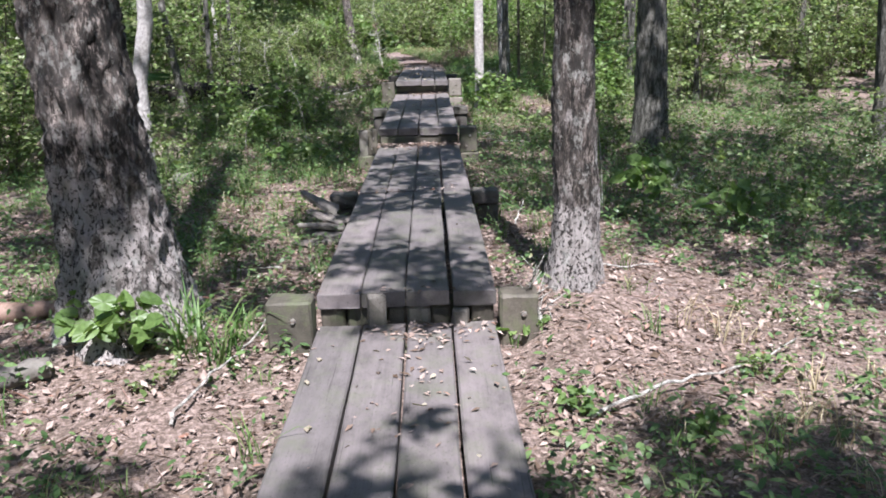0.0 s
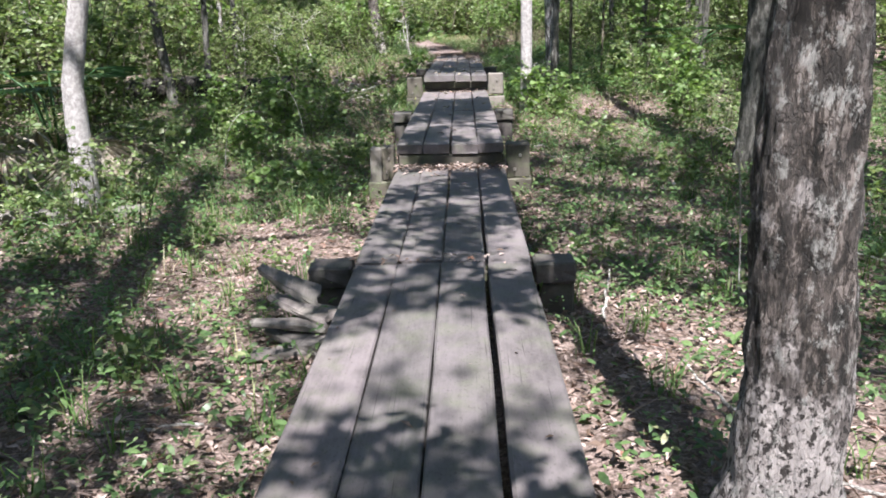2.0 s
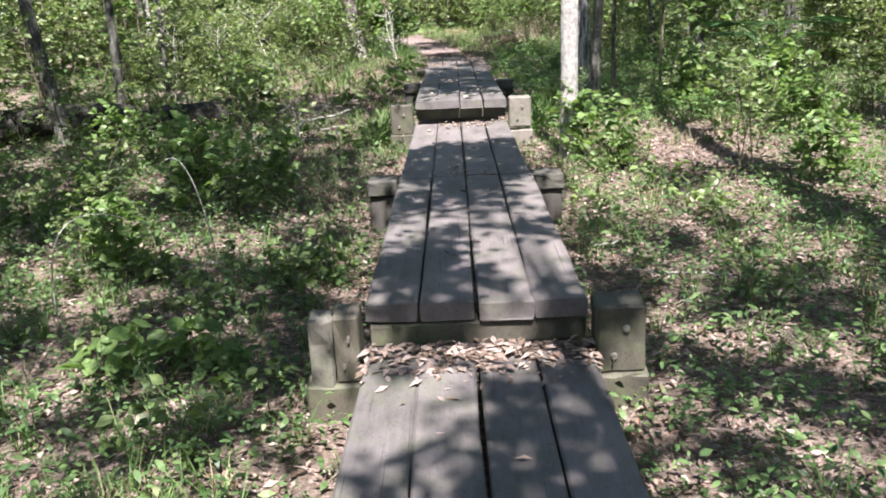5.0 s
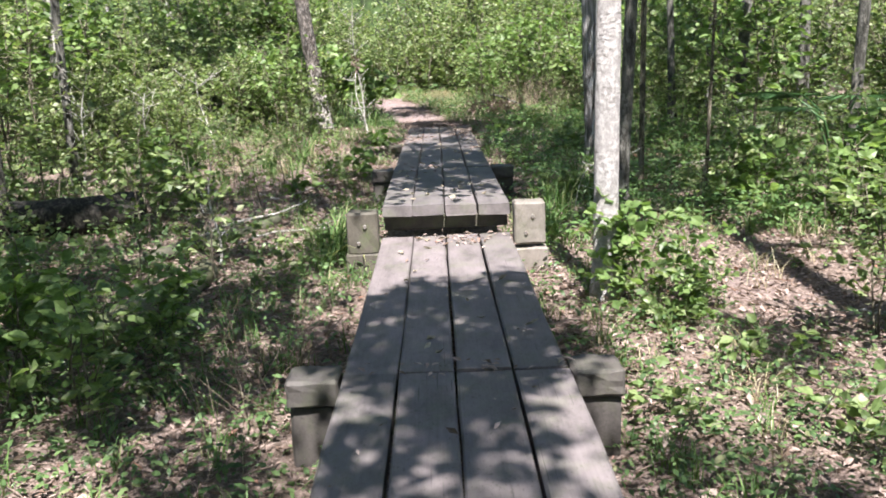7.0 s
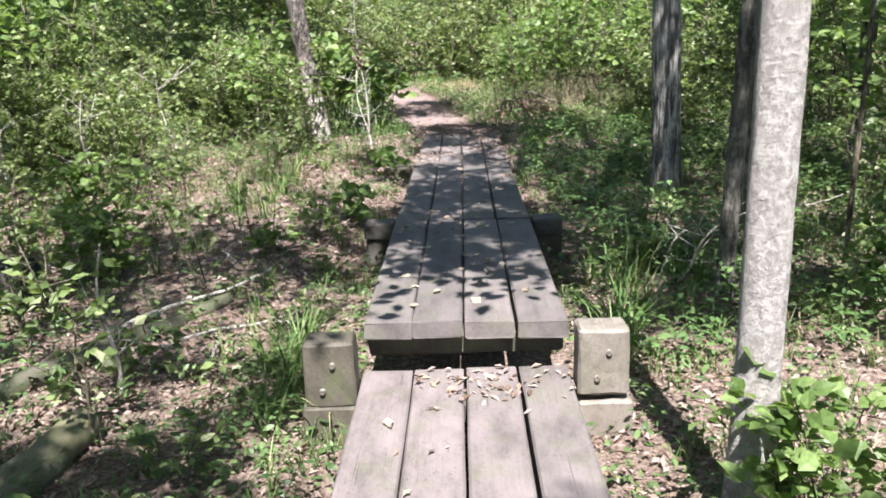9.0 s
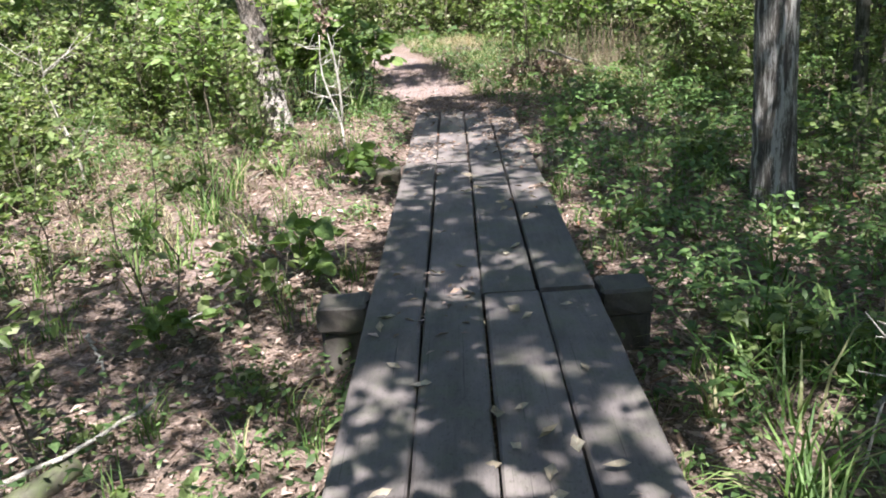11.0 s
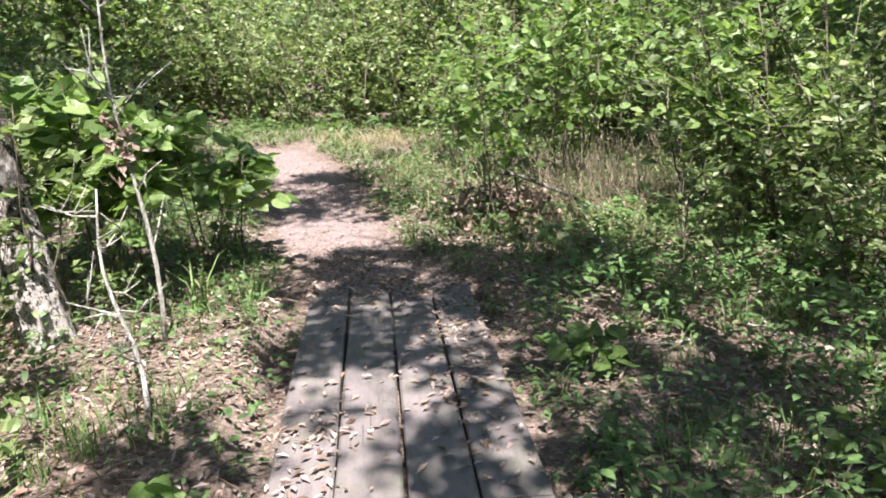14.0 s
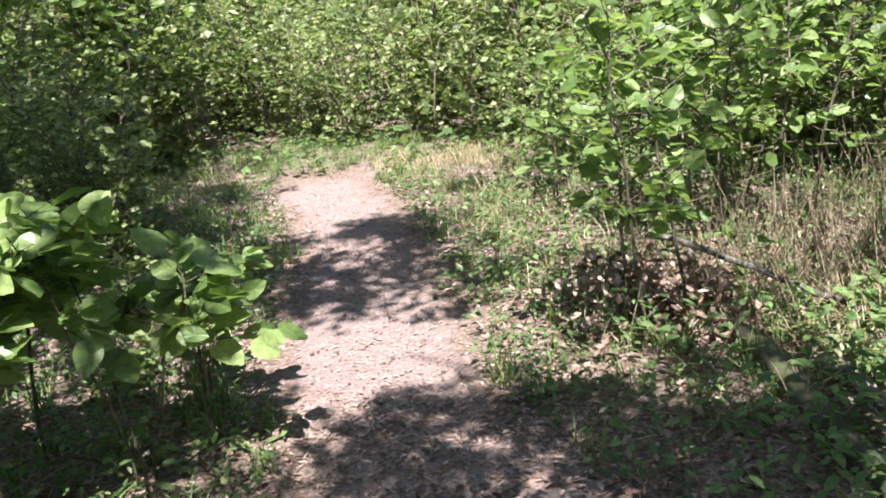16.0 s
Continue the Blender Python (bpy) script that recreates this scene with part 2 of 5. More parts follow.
CANOPY = leaf_mat("canopy_leaves", [(0.0, (0.05, 0.10, 0.025)), (0.6, (0.09, 0.16, 0.04)), (1.0, (0.15, 0.23, 0.06))], 0.3)
FARLEAF = leaf_mat("far_leaves", [(0.0, (0.06, 0.105, 0.03)), (0.45, (0.14, 0.22, 0.065)), (0.8, (0.25, 0.33, 0.12)), (1.0, (0.42, 0.44, 0.25))], 0.5)
PALM = leaf_mat("palmetto_blades", [(0.0, (0.035, 0.085, 0.03)), (1.0, (0.08, 0.16, 0.06))], 0.25, 0.4)
DEADPALM = leaf_mat("dead_palmetto_blades", [(0.0, (0.2, 0.16, 0.12)), (1.0, (0.48, 0.43, 0.36))], 0.15, 0.7)
FERN = leaf_mat("fern_leaves", [(0.0, (0.08, 0.15, 0.05)), (1.0, (0.18, 0.29, 0.105))], 0.45)


# ---- mesh tools ----
rng = np.random.default_rng(11)


def np_mesh(name, verts, faces, smooth=False):
    """A mesh from arrays; all faces have the same number of corners, or faces is a list of such arrays."""
    if isinstance(faces, np.ndarray):
        faces = [faces]
    me = bpy.data.meshes.new(name)
    verts = np.asarray(verts, dtype=np.float32)
    loops = np.concatenate([f.ravel() for f in faces]).astype(np.int32)
    totals = np.concatenate([np.full(len(f), f.shape[1]) for f in faces]).astype(np.int32)
    starts = np.concatenate([[0], np.cumsum(totals)[:-1]]).astype(np.int32)
    me.vertices.add(len(verts))
    me.vertices.foreach_set("co", verts.ravel())
    me.loops.add(len(loops))
    me.loops.foreach_set("vertex_index", loops)
    me.polygons.add(len(totals))
    me.polygons.foreach_set("loop_start", starts)
    me.polygons.foreach_set("loop_total", totals)
    me.update(calc_edges=True)
    me.polygons.foreach_set("use_smooth", np.full(len(totals), smooth))
    me.validate()
    return me


def mesh_object(name, me, material, parent=None, label=""):
    ob = new(name, me)
    me.materials.clear()
    me.materials.append(material)
    if parent:
        ob.parent = parent
    if label:
        tagged(ob, label)
    return ob


def part(name, me, material, parent, label=""):
    return mesh_object(name, me, material, parent, label)


def join(pieces):
    """Several (verts, quads) into one."""
    vs, fs, k = [], [], 0
    for v, f in pieces:
        vs.append(v)
        fs.append(f + k)
        k += len(v)
    return np.concatenate(vs), np.concatenate(fs)


def tube(points, radii, sides=6):
    """A closed tube of quads along points."""
    p = np.asarray(points, float)
    n = len(p)
    d = np.gradient(p, axis=0)
    d /= np.linalg.norm(d, axis=1)[:, None] + 1e-9
    ref = np.where(np.abs(d[:, 2:3]) > 0.9, np.array([[1.0, 0, 0]]), np.array([[0, 0, 1.0]]))
    a = np.cross(d, ref)
    a /= np.linalg.norm(a, axis=1)[:, None] + 1e-9
    b = np.cross(d, a)
    ang = np.arange(sides) * 2 * math.pi / sides
    r = np.asarray(radii, float)[:, None, None]
    ring = p[:, None] + r * (np.cos(ang)[None, :, None] * a[:, None] + np.sin(ang)[None, :, None] * b[:, None])
    v = np.concatenate([ring.reshape(-1, 3), p[:1], p[-1:]])
    i, j = np.meshgrid(np.arange(n - 1), np.arange(sides), indexing="ij")
    j2 = (j + 1) % sides
    q = np.stack([i * sides + j, i * sides + j2, (i + 1) * sides + j2, (i + 1) * sides + j], -1).reshape(-1, 4)
    k = np.arange(0, sides, 2)
    c0, c1, top = n * sides, n * sides + 1, (n - 1) * sides
    cap0 = np.stack([np.full(len(k), c0), (k + 2) % sides, (k + 1) % sides, k], -1)
    cap1 = np.stack([np.full(len(k), c1), top + k, top + (k + 1) % sides, top + (k + 2) % sides], -1)
    return v, np.concatenate([q, cap0, cap1])


def spike(a, b, r):
    """A thin tapering three-sided twig from a to b."""
    d = (b - a) / (np.linalg.norm(b - a) + 1e-9)
    u = np.cross(d, (0.3, 0.2, 1.0))
    u /= np.linalg.norm(u) + 1e-9
    w = np.cross(d, u)
    v = np.array([a + r * u, a - 0.5 * r * u + 0.87 * r * w, a - 0.5 * r * u - 0.87 * r * w, b + 0.3 * r * u, b - 0.15 * r * u + 0.26 * r * w, b - 0.15 * r * u - 0.26 * r * w])
    return v, np.array([[0, 1, 4, 3], [1, 2, 5, 4], [2, 0, 3, 5]])


def unit(a):
    return a / (np.linalg.norm(a, axis=-1, keepdims=True) + 1e-9)


KITE = (np.array([[0, 0, 0], [0.32, 0.45, 0.06], [0, 1, -0.06], [-0.32, 0.45, 0.06]]), np.array([[0, 1, 2], [0, 2, 3]]))
OVAL = (np.array([[0, 0, 0], [0.26, 0.25, 0.05], [0.34, 0.55, 0.06], [0, 1, -0.1], [-0.34, 0.55, 0.06], [-0.26, 0.25, 0.05], [0, 0.5, 0]]),
        np.array([[0, 1, 6], [1, 2, 6], [2, 3, 6], [3, 4, 6], [4, 5, 6], [5, 0, 6]]))
# a broad pointed leaf: its outline, then the middle of its rib
ht = np.linspace(0, 2 * math.pi, 19)[:-1]
hy = 0.5 - 0.5 * np.cos(ht)
hw = np.sign(np.sin(ht)) * np.abs(0.44 * np.sin(ht) * (1.05 - 0.45 * hy))
hy = np.where(np.abs(hw) < 0.02, hy, hy * 1.0 - 0.06 * np.exp(-((hy - 0.12) / 0.12) ** 2))
HEART = (np.concatenate([np.stack([hw, np.where(hy > 0.97, 1.06, hy), 0.22 * np.abs(hw) + 0.02 * np.sin(5 * ht) - 0.10 * hy ** 2], -1), [[0, 0.45, -0.03]]]),
         np.array([[k, (k + 1) % 18, 18] for k in range(18)]))
CURL = (np.array([[0, 0, 0.06], [0.14, 0.28, 0.20], [0.26, 0.58, 0.10], [0.04, 1.1, 0.16], [-0.30, 0.66, 0.18], [-0.12, 0.24, 0.05], [0, 0.5, 0.0]]), OVAL[1])


LENS = (np.array([[0, 0, 0], [0.19, 0.28, 0.05], [0.2, 0.62, 0.05], [0, 1, -0.08], [-0.2, 0.62, 0.05], [-0.19, 0.28, 0.05]]), np.array([[0, 1, 5], [1, 2, 5], [2, 4, 5], [2, 3, 4]]))
DRY = (np.array([[0, 0, 0.02], [0.2, 0.4, 0.12], [0.03, 1, 0.0], [-0.22, 0.5, 0.1]]), KITE[1])


def leaf_cloud(name, at, along, up, size, shape=KITE):
    """One mesh of many leaves: where each begins, which way it points, which way it faces, and its length."""
    y = unit(np.asarray(along, float))
    x = unit(np.cross(y, np.asarray(up, float)))
    z = np.cross(x, y)
    t, f = shape
    s = np.asarray(size, float)[:, None, None]
    v = np.asarray(at)[:, None] + s * (t[None, :, 0:1] * x[:, None] + t[None, :, 1:2] * y[:, None] + t[None, :, 2:3] * z[:, None])
    faces = (f[None] + (np.arange(len(at)) * len(t))[:, None, None]).reshape(-1, 3)
    return np_mesh(name, v.reshape(-1, 3), faces)


def wild(n, flat=0.5):
    """n random directions for leaves: along, and up."""
    a = rng.uniform(0, 2 * math.pi, n)
    along = np.stack([np.cos(a), np.sin(a), rng.normal(-0.15, flat, n)], -1)
    up = np.stack([rng.normal(0, flat, n), rng.normal(0, flat, n), np.ones(n)], -1)
    return along, up


def lump(x, y, seed=0.0):
    """A smooth uneven field between about -1 and 1."""
    return (np.sin(1.3 * x + 0.7 * y + seed) + np.sin(-0.8 * x + 1.7 * y + 2.1 * seed) + np.sin(2.9 * x - 1.1 * y + 0.6 * seed)
            + 0.7 * np.sin(3.7 * x + 4.3 * y + 1.7 * seed) + 0.5 * np.sin(-6.1 * x + 5.2 * y + seed)) / 4.2


# ---- boardwalk line and ground ----
# each section: near end, far end, height of its top at both
SECTIONS = [(-7.6, -2.75, -0.175, -0.175), (-2.74, 0.0, -0.175, -0.175), (0.0, 2.712, 0.0, 0.005), (2.722, 5.70, 0.005, 0.0), (5.70, 8.262, 0.187, 0.195),
            (8.272, 10.985, 0.195, 0.187), (10.985, 13.098, 0.412, 0.405), (13.108, 15.778, 0.405, 0.385), (15.788, 18.35, 0.385, 0.385)]


def trail_x(y):
    return np.interp(y, [18, 19.4, 21, 23.3, 25, 28, 31, 40], [-0.03, -0.42, -0.56, -1.12, -1.6, -1.7, -1.8, -3.0])


def ground_z(x, y):
    x, y = np.asarray(x, float), np.asarray(y, float)
    z = np.interp(y, [-8, 0, 3, 6, 9, 11, 13, 16, 18.5, 24, 40, 60], [-0.27, -0.27, -0.3, -0.28, -0.16, -0.05, 0.08, 0.28, 0.38, 0.5, 0.9, 1.2])
    z = z + 0.035 * lump(0.8 * x, 0.8 * y) + 0.02 * lump(2.1 * x, 2.1 * y, 3.0)
    z = z + 0.12 * np.exp(-((x - 1.0) ** 2 + (y - 0.5) ** 2) / 0.5) + 0.10 * np.exp(-((x + 1.55) ** 2 + (y - 0.1) ** 2) / 0.5)
    z = z + 0.12 * np.exp(-((x + 1.6) ** 2 + (y - 17.1) ** 2) / 1.0) + 0.06 * np.exp(-((x - 1.0) ** 2 + (y - 9.6) ** 2) / 0.6)
    deck = np.interp(y, [-8, -0.01, 0, 5.69, 5.7, 10.975, 10.985, 15.8, 18.2, 18.3], [-0.175, -0.175, 0, 0, 0.187, 0.187, 0.41, 0.385, 0.385, 0.385])
    under = (np.abs(x) < 0.62) & (y < 18.25)
    z = np.where(under, np.minimum(z, deck - 0.1), z)
    path = np.exp(-((x - trail_x(y)) / 0.7) ** 4) * (y > 18.25)
    return z * (1 - path) + path * np.interp(y, [18, 18.5, 24, 40], [0.37, 0.385, 0.49, 0.9])


def axis(lo, hi, fine_lo, fine_hi, step):
    inner = np.arange(fine_lo, fine_hi, step)
    out = [fine_hi]
    while out[-1] < hi:
        out.append(out[-1] + max(step, 0.35 * (out[-1] - fine_hi) + step))
    low = [fine_lo - step]
    while low[-1] > lo:
        low.append(low[-1] - max(step, 0.35 * (fine_lo - low[-1]) + step))
    return np.array(low[::-1] + list(inner) + out)


gx, gy = axis(-400, 400, -6, 6, 0.1), axis(-400, 400, -7, 27, 0.12)
X, Y = np.meshgrid(gx, gy)
Z = ground_z(X, Y)
fine = 0.012 * (rng.random(X.shape) - 0.5) * (np.abs(X) < 6)
nx = len(gx)
i, j = np.meshgrid(np.arange(len(gy) - 1), np.arange(nx - 1), indexing="ij")
quads = np.stack([i * nx + j, i * nx + j + 1, (i + 1) * nx + j + 1, (i + 1) * nx + j], -1).reshape(-1, 4)
gm = np_mesh("ground", np.stack([X, Y, Z + fine], -1).reshape(-1, 3), quads, True)
bare = np.exp(-((X - trail_x(Y)) / (0.45 + 0.12 * lump(2.3 * X, 2.3 * Y, 3.0))) ** 4) * (Y > 17.5) * np.clip((25.2 - Y) / 1.2, 0, 1)
for cx, cy, rx, ry, k in [(-1.9, 14.6, 1.3, 1.9, 0.75), (-1.3, 12.6, 0.6, 0.6, 0.5), (1.4, 0.4, 0.8, 1.1, 0.55), (1.9, 10.3, 0.9, 0.9, 0.65), (-1.1, -0.3, 0.5, 0.8, 0.5), (-1.3, 4.2, 0.7, 0.9, 0.4),
                          (-3.0, 15.5, 1.5, 1.2, 0.6), (-1.75, 23.6, 0.9, 0.6, 0.95), (-2.4, 24.0, 0.8, 0.5, 0.9), (-0.7, 24.6, 0.9, 0.6, 0.7)]:
    bare = np.maximum(bare, k * np.exp(-(((X - cx) / rx) ** 2 + ((Y - cy) / ry) ** 2)))
gm.attributes.new("bare", "FLOAT", "POINT").data.foreach_set("value", bare.astype(np.float32).ravel())
ground = mesh_object("ground", gm, FLOOR)
tagged(ground, "forest floor of brown leaf litter and bare pinkish soil", "ground", kind="structure")


# ---- boardwalk ----
def plank_mesh(width, length, thick, seed):
    """A sawn timber lying along y, its top at z = 0, with worn edges and a slight wander."""
    r = np.random.default_rng(seed)
    n = 9
    h, c = width / 2, 0.009
    prof = np.array([[-h + c, 0], [h - c, 0], [h, -c], [h, -thick + c], [h - c, -thick], [-h + c, -thick], [-h, -thick + c], [-h, -c]])
    ys = np.linspace(-length / 2, length / 2, n)
    wob = np.cumsum(r.normal(0, 0.0016, (n, 2)), axis=0)
    wob -= wob.mean(0)
    v = np.zeros((n, 8, 3))
    v[:, :, 0] = prof[None, :, 0] + wob[:, None, 0] + r.normal(0, 0.0012, (n, 8))
    v[:, :, 1] = ys[:, None]
    v[0, :, 1] += r.normal(0, 0.004) + r.normal(0, 0.0015, 8)
    v[-1, :, 1] += r.normal(0, 0.003) + r.normal(0, 0.0015, 8)
    v[:, :, 2] = prof[None, :, 1] + wob[:, None, 1] * 0.6
    v[0, :2, 2] -= 0.006
    v[-1, :2, 2] -= 0.006
    i, j = np.meshgrid(np.arange(n - 1), np.arange(8), indexing="ij")
    k = (j + 1) % 8
    q = np.stack([i * 8 + j, (i + 1) * 8 + j, (i + 1) * 8 + k, i * 8 + k], -1).reshape(-1, 4)
    caps = np.array([[0, 1, 2, 7], [7, 2, 3, 6], [6, 3, 4, 5]])
    e = (n - 1) * 8
    return np_mesh("plank", v.reshape(-1, 3), np.concatenate([q, caps, caps[:, ::-1] + e]))


def block_mesh(sx, sy, sz, seed, worn=0.006, name="post"):
    """A timber block with chamfered edges, its top at z = 0 and its middle at x = y = 0."""
    r = np.random.default_rng(seed)
    bm = bmesh.new()
    bmesh.ops.create_cube(bm, size=1.0)
    bmesh.ops.scale(bm, vec=(sx, sy, sz), verts=bm.verts)
    bmesh.ops.bevel(bm, geom=list(bm.edges), offset=0.012, segments=1, affect="EDGES")
    bmesh.ops.subdivide_edges(bm, edges=[e for e in bm.edges if e.calc_length() > 0.09], cuts=2, use_grid_fill=True)
    for v in bm.verts:
        v.co += Vector(r.normal(0, worn * 0.45, 3))
        v.co.z -= sz / 2
    me = bpy.data.meshes.new(name)
    bm.to_mesh(me)
    bm.free()
    return me


def bolt_mesh():
    bm = bmesh.new()
    bmesh.ops.create_cone(bm, cap_ends=True, segments=10, radius1=0.017, radius2=0.012, depth=0.018)
    me = bpy.data.meshes.new("bolt")
    bm.to_mesh(me)
    bm.free()
    return me


BOLT = bolt_mesh()
for k, (y0, y1, z0, z1) in enumerate(SECTIONS):
    sec = new("boardwalk_section")
    sec.location = (0, (y0 + y1) / 2, (z0 + z1) / 2)
    sec.rotation_euler = (math.atan2(z1 - z0, y1 - y0), 0, 0)
    step = k in (2, 4, 6)
    tagged(sec, "weathered grey boardwalk section of four long planks" + (" with a step up at its end" if step else ""), "boardwalk", "boardwalk sections", "structure")
    r = np.random.default_rng(50 + k)
    gaps = [0.010, 0.012, 0.012]
    if k == 2:
        gaps = [0.006, 0.007, 0.024]
    if k == 3:
        gaps = [0.007, 0.012, 0.014]
    if k == 4:
        gaps = [0.013, 0.018, 0.012]
    if k in (5, 6):
        gaps = [0.008, 0.014, 0.013]
    if k == 7:
        gaps = [0.014, 0.010, 0.013]
    wide = (0.945 - sum(gaps)) / 4
    xs = -0.4725
    for q in range(4):
        w = wide + r.normal(0, 0.003)
        pl = part("plank", plank_mesh(w, (y1 - y0) - 0.006, 0.088, 100 * k + q), WOOD, sec)
        pl.location = (xs + wide / 2, r.normal(0, 0.004), r.normal(0, 0.003))
        pl.rotation_euler = (0, r.normal(0, 0.006), r.normal(0, 0.0012))
        xs += wide + (gaps[q] if q < 3 else 0)
    half = (y1 - y0) / 2
    # bearer under both ends, set back under the plank ends
    for yy in (-half + 0.16, half - 0.12):
        be = part("bearer", block_mesh(0.93, 0.12, 0.11, 300 + k, name="bearer"), POST, sec)
        be.location = (0, yy - (0.09 if k == 4 and yy < 0 else 0), -0.094)
    # posts at the near end of each section
    top = (0.0 if k == 2 else 0.004) if step else -0.006
    if k in (1, 8):
        continue
    for s in (-1, 1):
        mat = PALEPOST if (k == 6 and s > 0) else (POST if step else SEAMPOST)
        wpost = 0.215 + r.normal(0, 0.008)
        if step:
            po = part("post", block_mesh(wpost, 0.17, 0.30, 400 + 3 * k + s), mat, sec)
            po.location = (s * (0.487 + wpost / 2), -half - (0.17 if k == 6 else 0.045), top + (0.03 if k == 6 and s > 0 else 0))
            lo = part("post", block_mesh(wpost + 0.02, 0.15, 0.5, 430 + 3 * k + s), mat, sec)
            lo.location = (s * (0.495 + wpost / 2), -half - (0.185 if k == 6 else 0.075), top - 0.30)
        else:
            po = part("post", block_mesh(wpost, 0.19, 0.12, 460 + 3 * k + s), mat, sec)
            po.location = (s * (0.490 + wpost / 2), -half + 0.03, top)
            lo = part("post", block_mesh(wpost - 0.03, 0.16, 0.5, 490 + 3 * k + s), mat, sec)
            lo.location = (s * (0.500 + wpost / 2), -half + 0.045, top - 0.12)
        if k == 4 and s < 0:
            po.scale = (0.48, 1, 1)
            po.location.x += 0.055
            side = part("post", block_mesh(0.1, 0.13, 0.34, 471, 0.012), PALEPOST, sec)
            side.location = (po.location.x - 0.108, po.location.y - 0.03, top - 0.004)
        for bz, bx in ((0.10, 0.02), (0.22, -0.03)) if step else ():
            bo = part("bolt", BOLT, IRON, po)
            bo.rotation_euler = (radians(90), 0, 0)
            bo.location = (bx, -0.09, -bz)
# split, bleached stakes and a dark block at the last seam
sec = new("boardwalk_support")
sec.location = (0, 15.78, 0.38)
tagged(sec, "split bleached stakes beside the last planks", "support post", kind="structure")
for q in range(5):
    st = part("stake", block_mesh(0.034, 0.05, 0.55, 520 + q, 0.012, "stake"), PALEPOST, sec)
    st.location = (0.515 + 0.042 * q, 0.02 * (q % 2), -0.005 - 0.02 * (q % 3))
    st.rotation_euler = (0, 0.05 * (q - 2), 0)
st = part("post", block_mesh(0.19, 0.2, 0.5, 540), POST, sec)
st.location = (-0.60, 0.0, -0.02)
# short stubs of cut timber under the plank ends at the first step
sec = new("step_riser")
sec.location = (0, 0.02, 0.0)
tagged(sec, "short mossy timber stubs closing the first step", "step riser", kind="structure")
for q, (sx, sw, proud, drop) in enumerate([(-0.40, 0.13, 0.03, 0.094), (-0.265, 0.12, 0.05, 0.096), (-0.16, 0.10, -0.028, 0.012), (-0.055, 0.10, 0.045, 0.098), (0.06, 0.12, 0.02, 0.094), (0.18, 0.10, 0.05, 0.1), (0.285, 0.09, -0.024, 0.098), (0.405, 0.12, 0.03, 0.094)]):
    st = part("stub", block_mesh(sw, 0.05, 0.24 if drop > 0.05 else 0.32, 560 + q, 0.008, "stub"), PALEPOST if q in (2, 4, 6) else POST, sec)
    st.location = (sx, proud, -drop)

# ---- trees ----


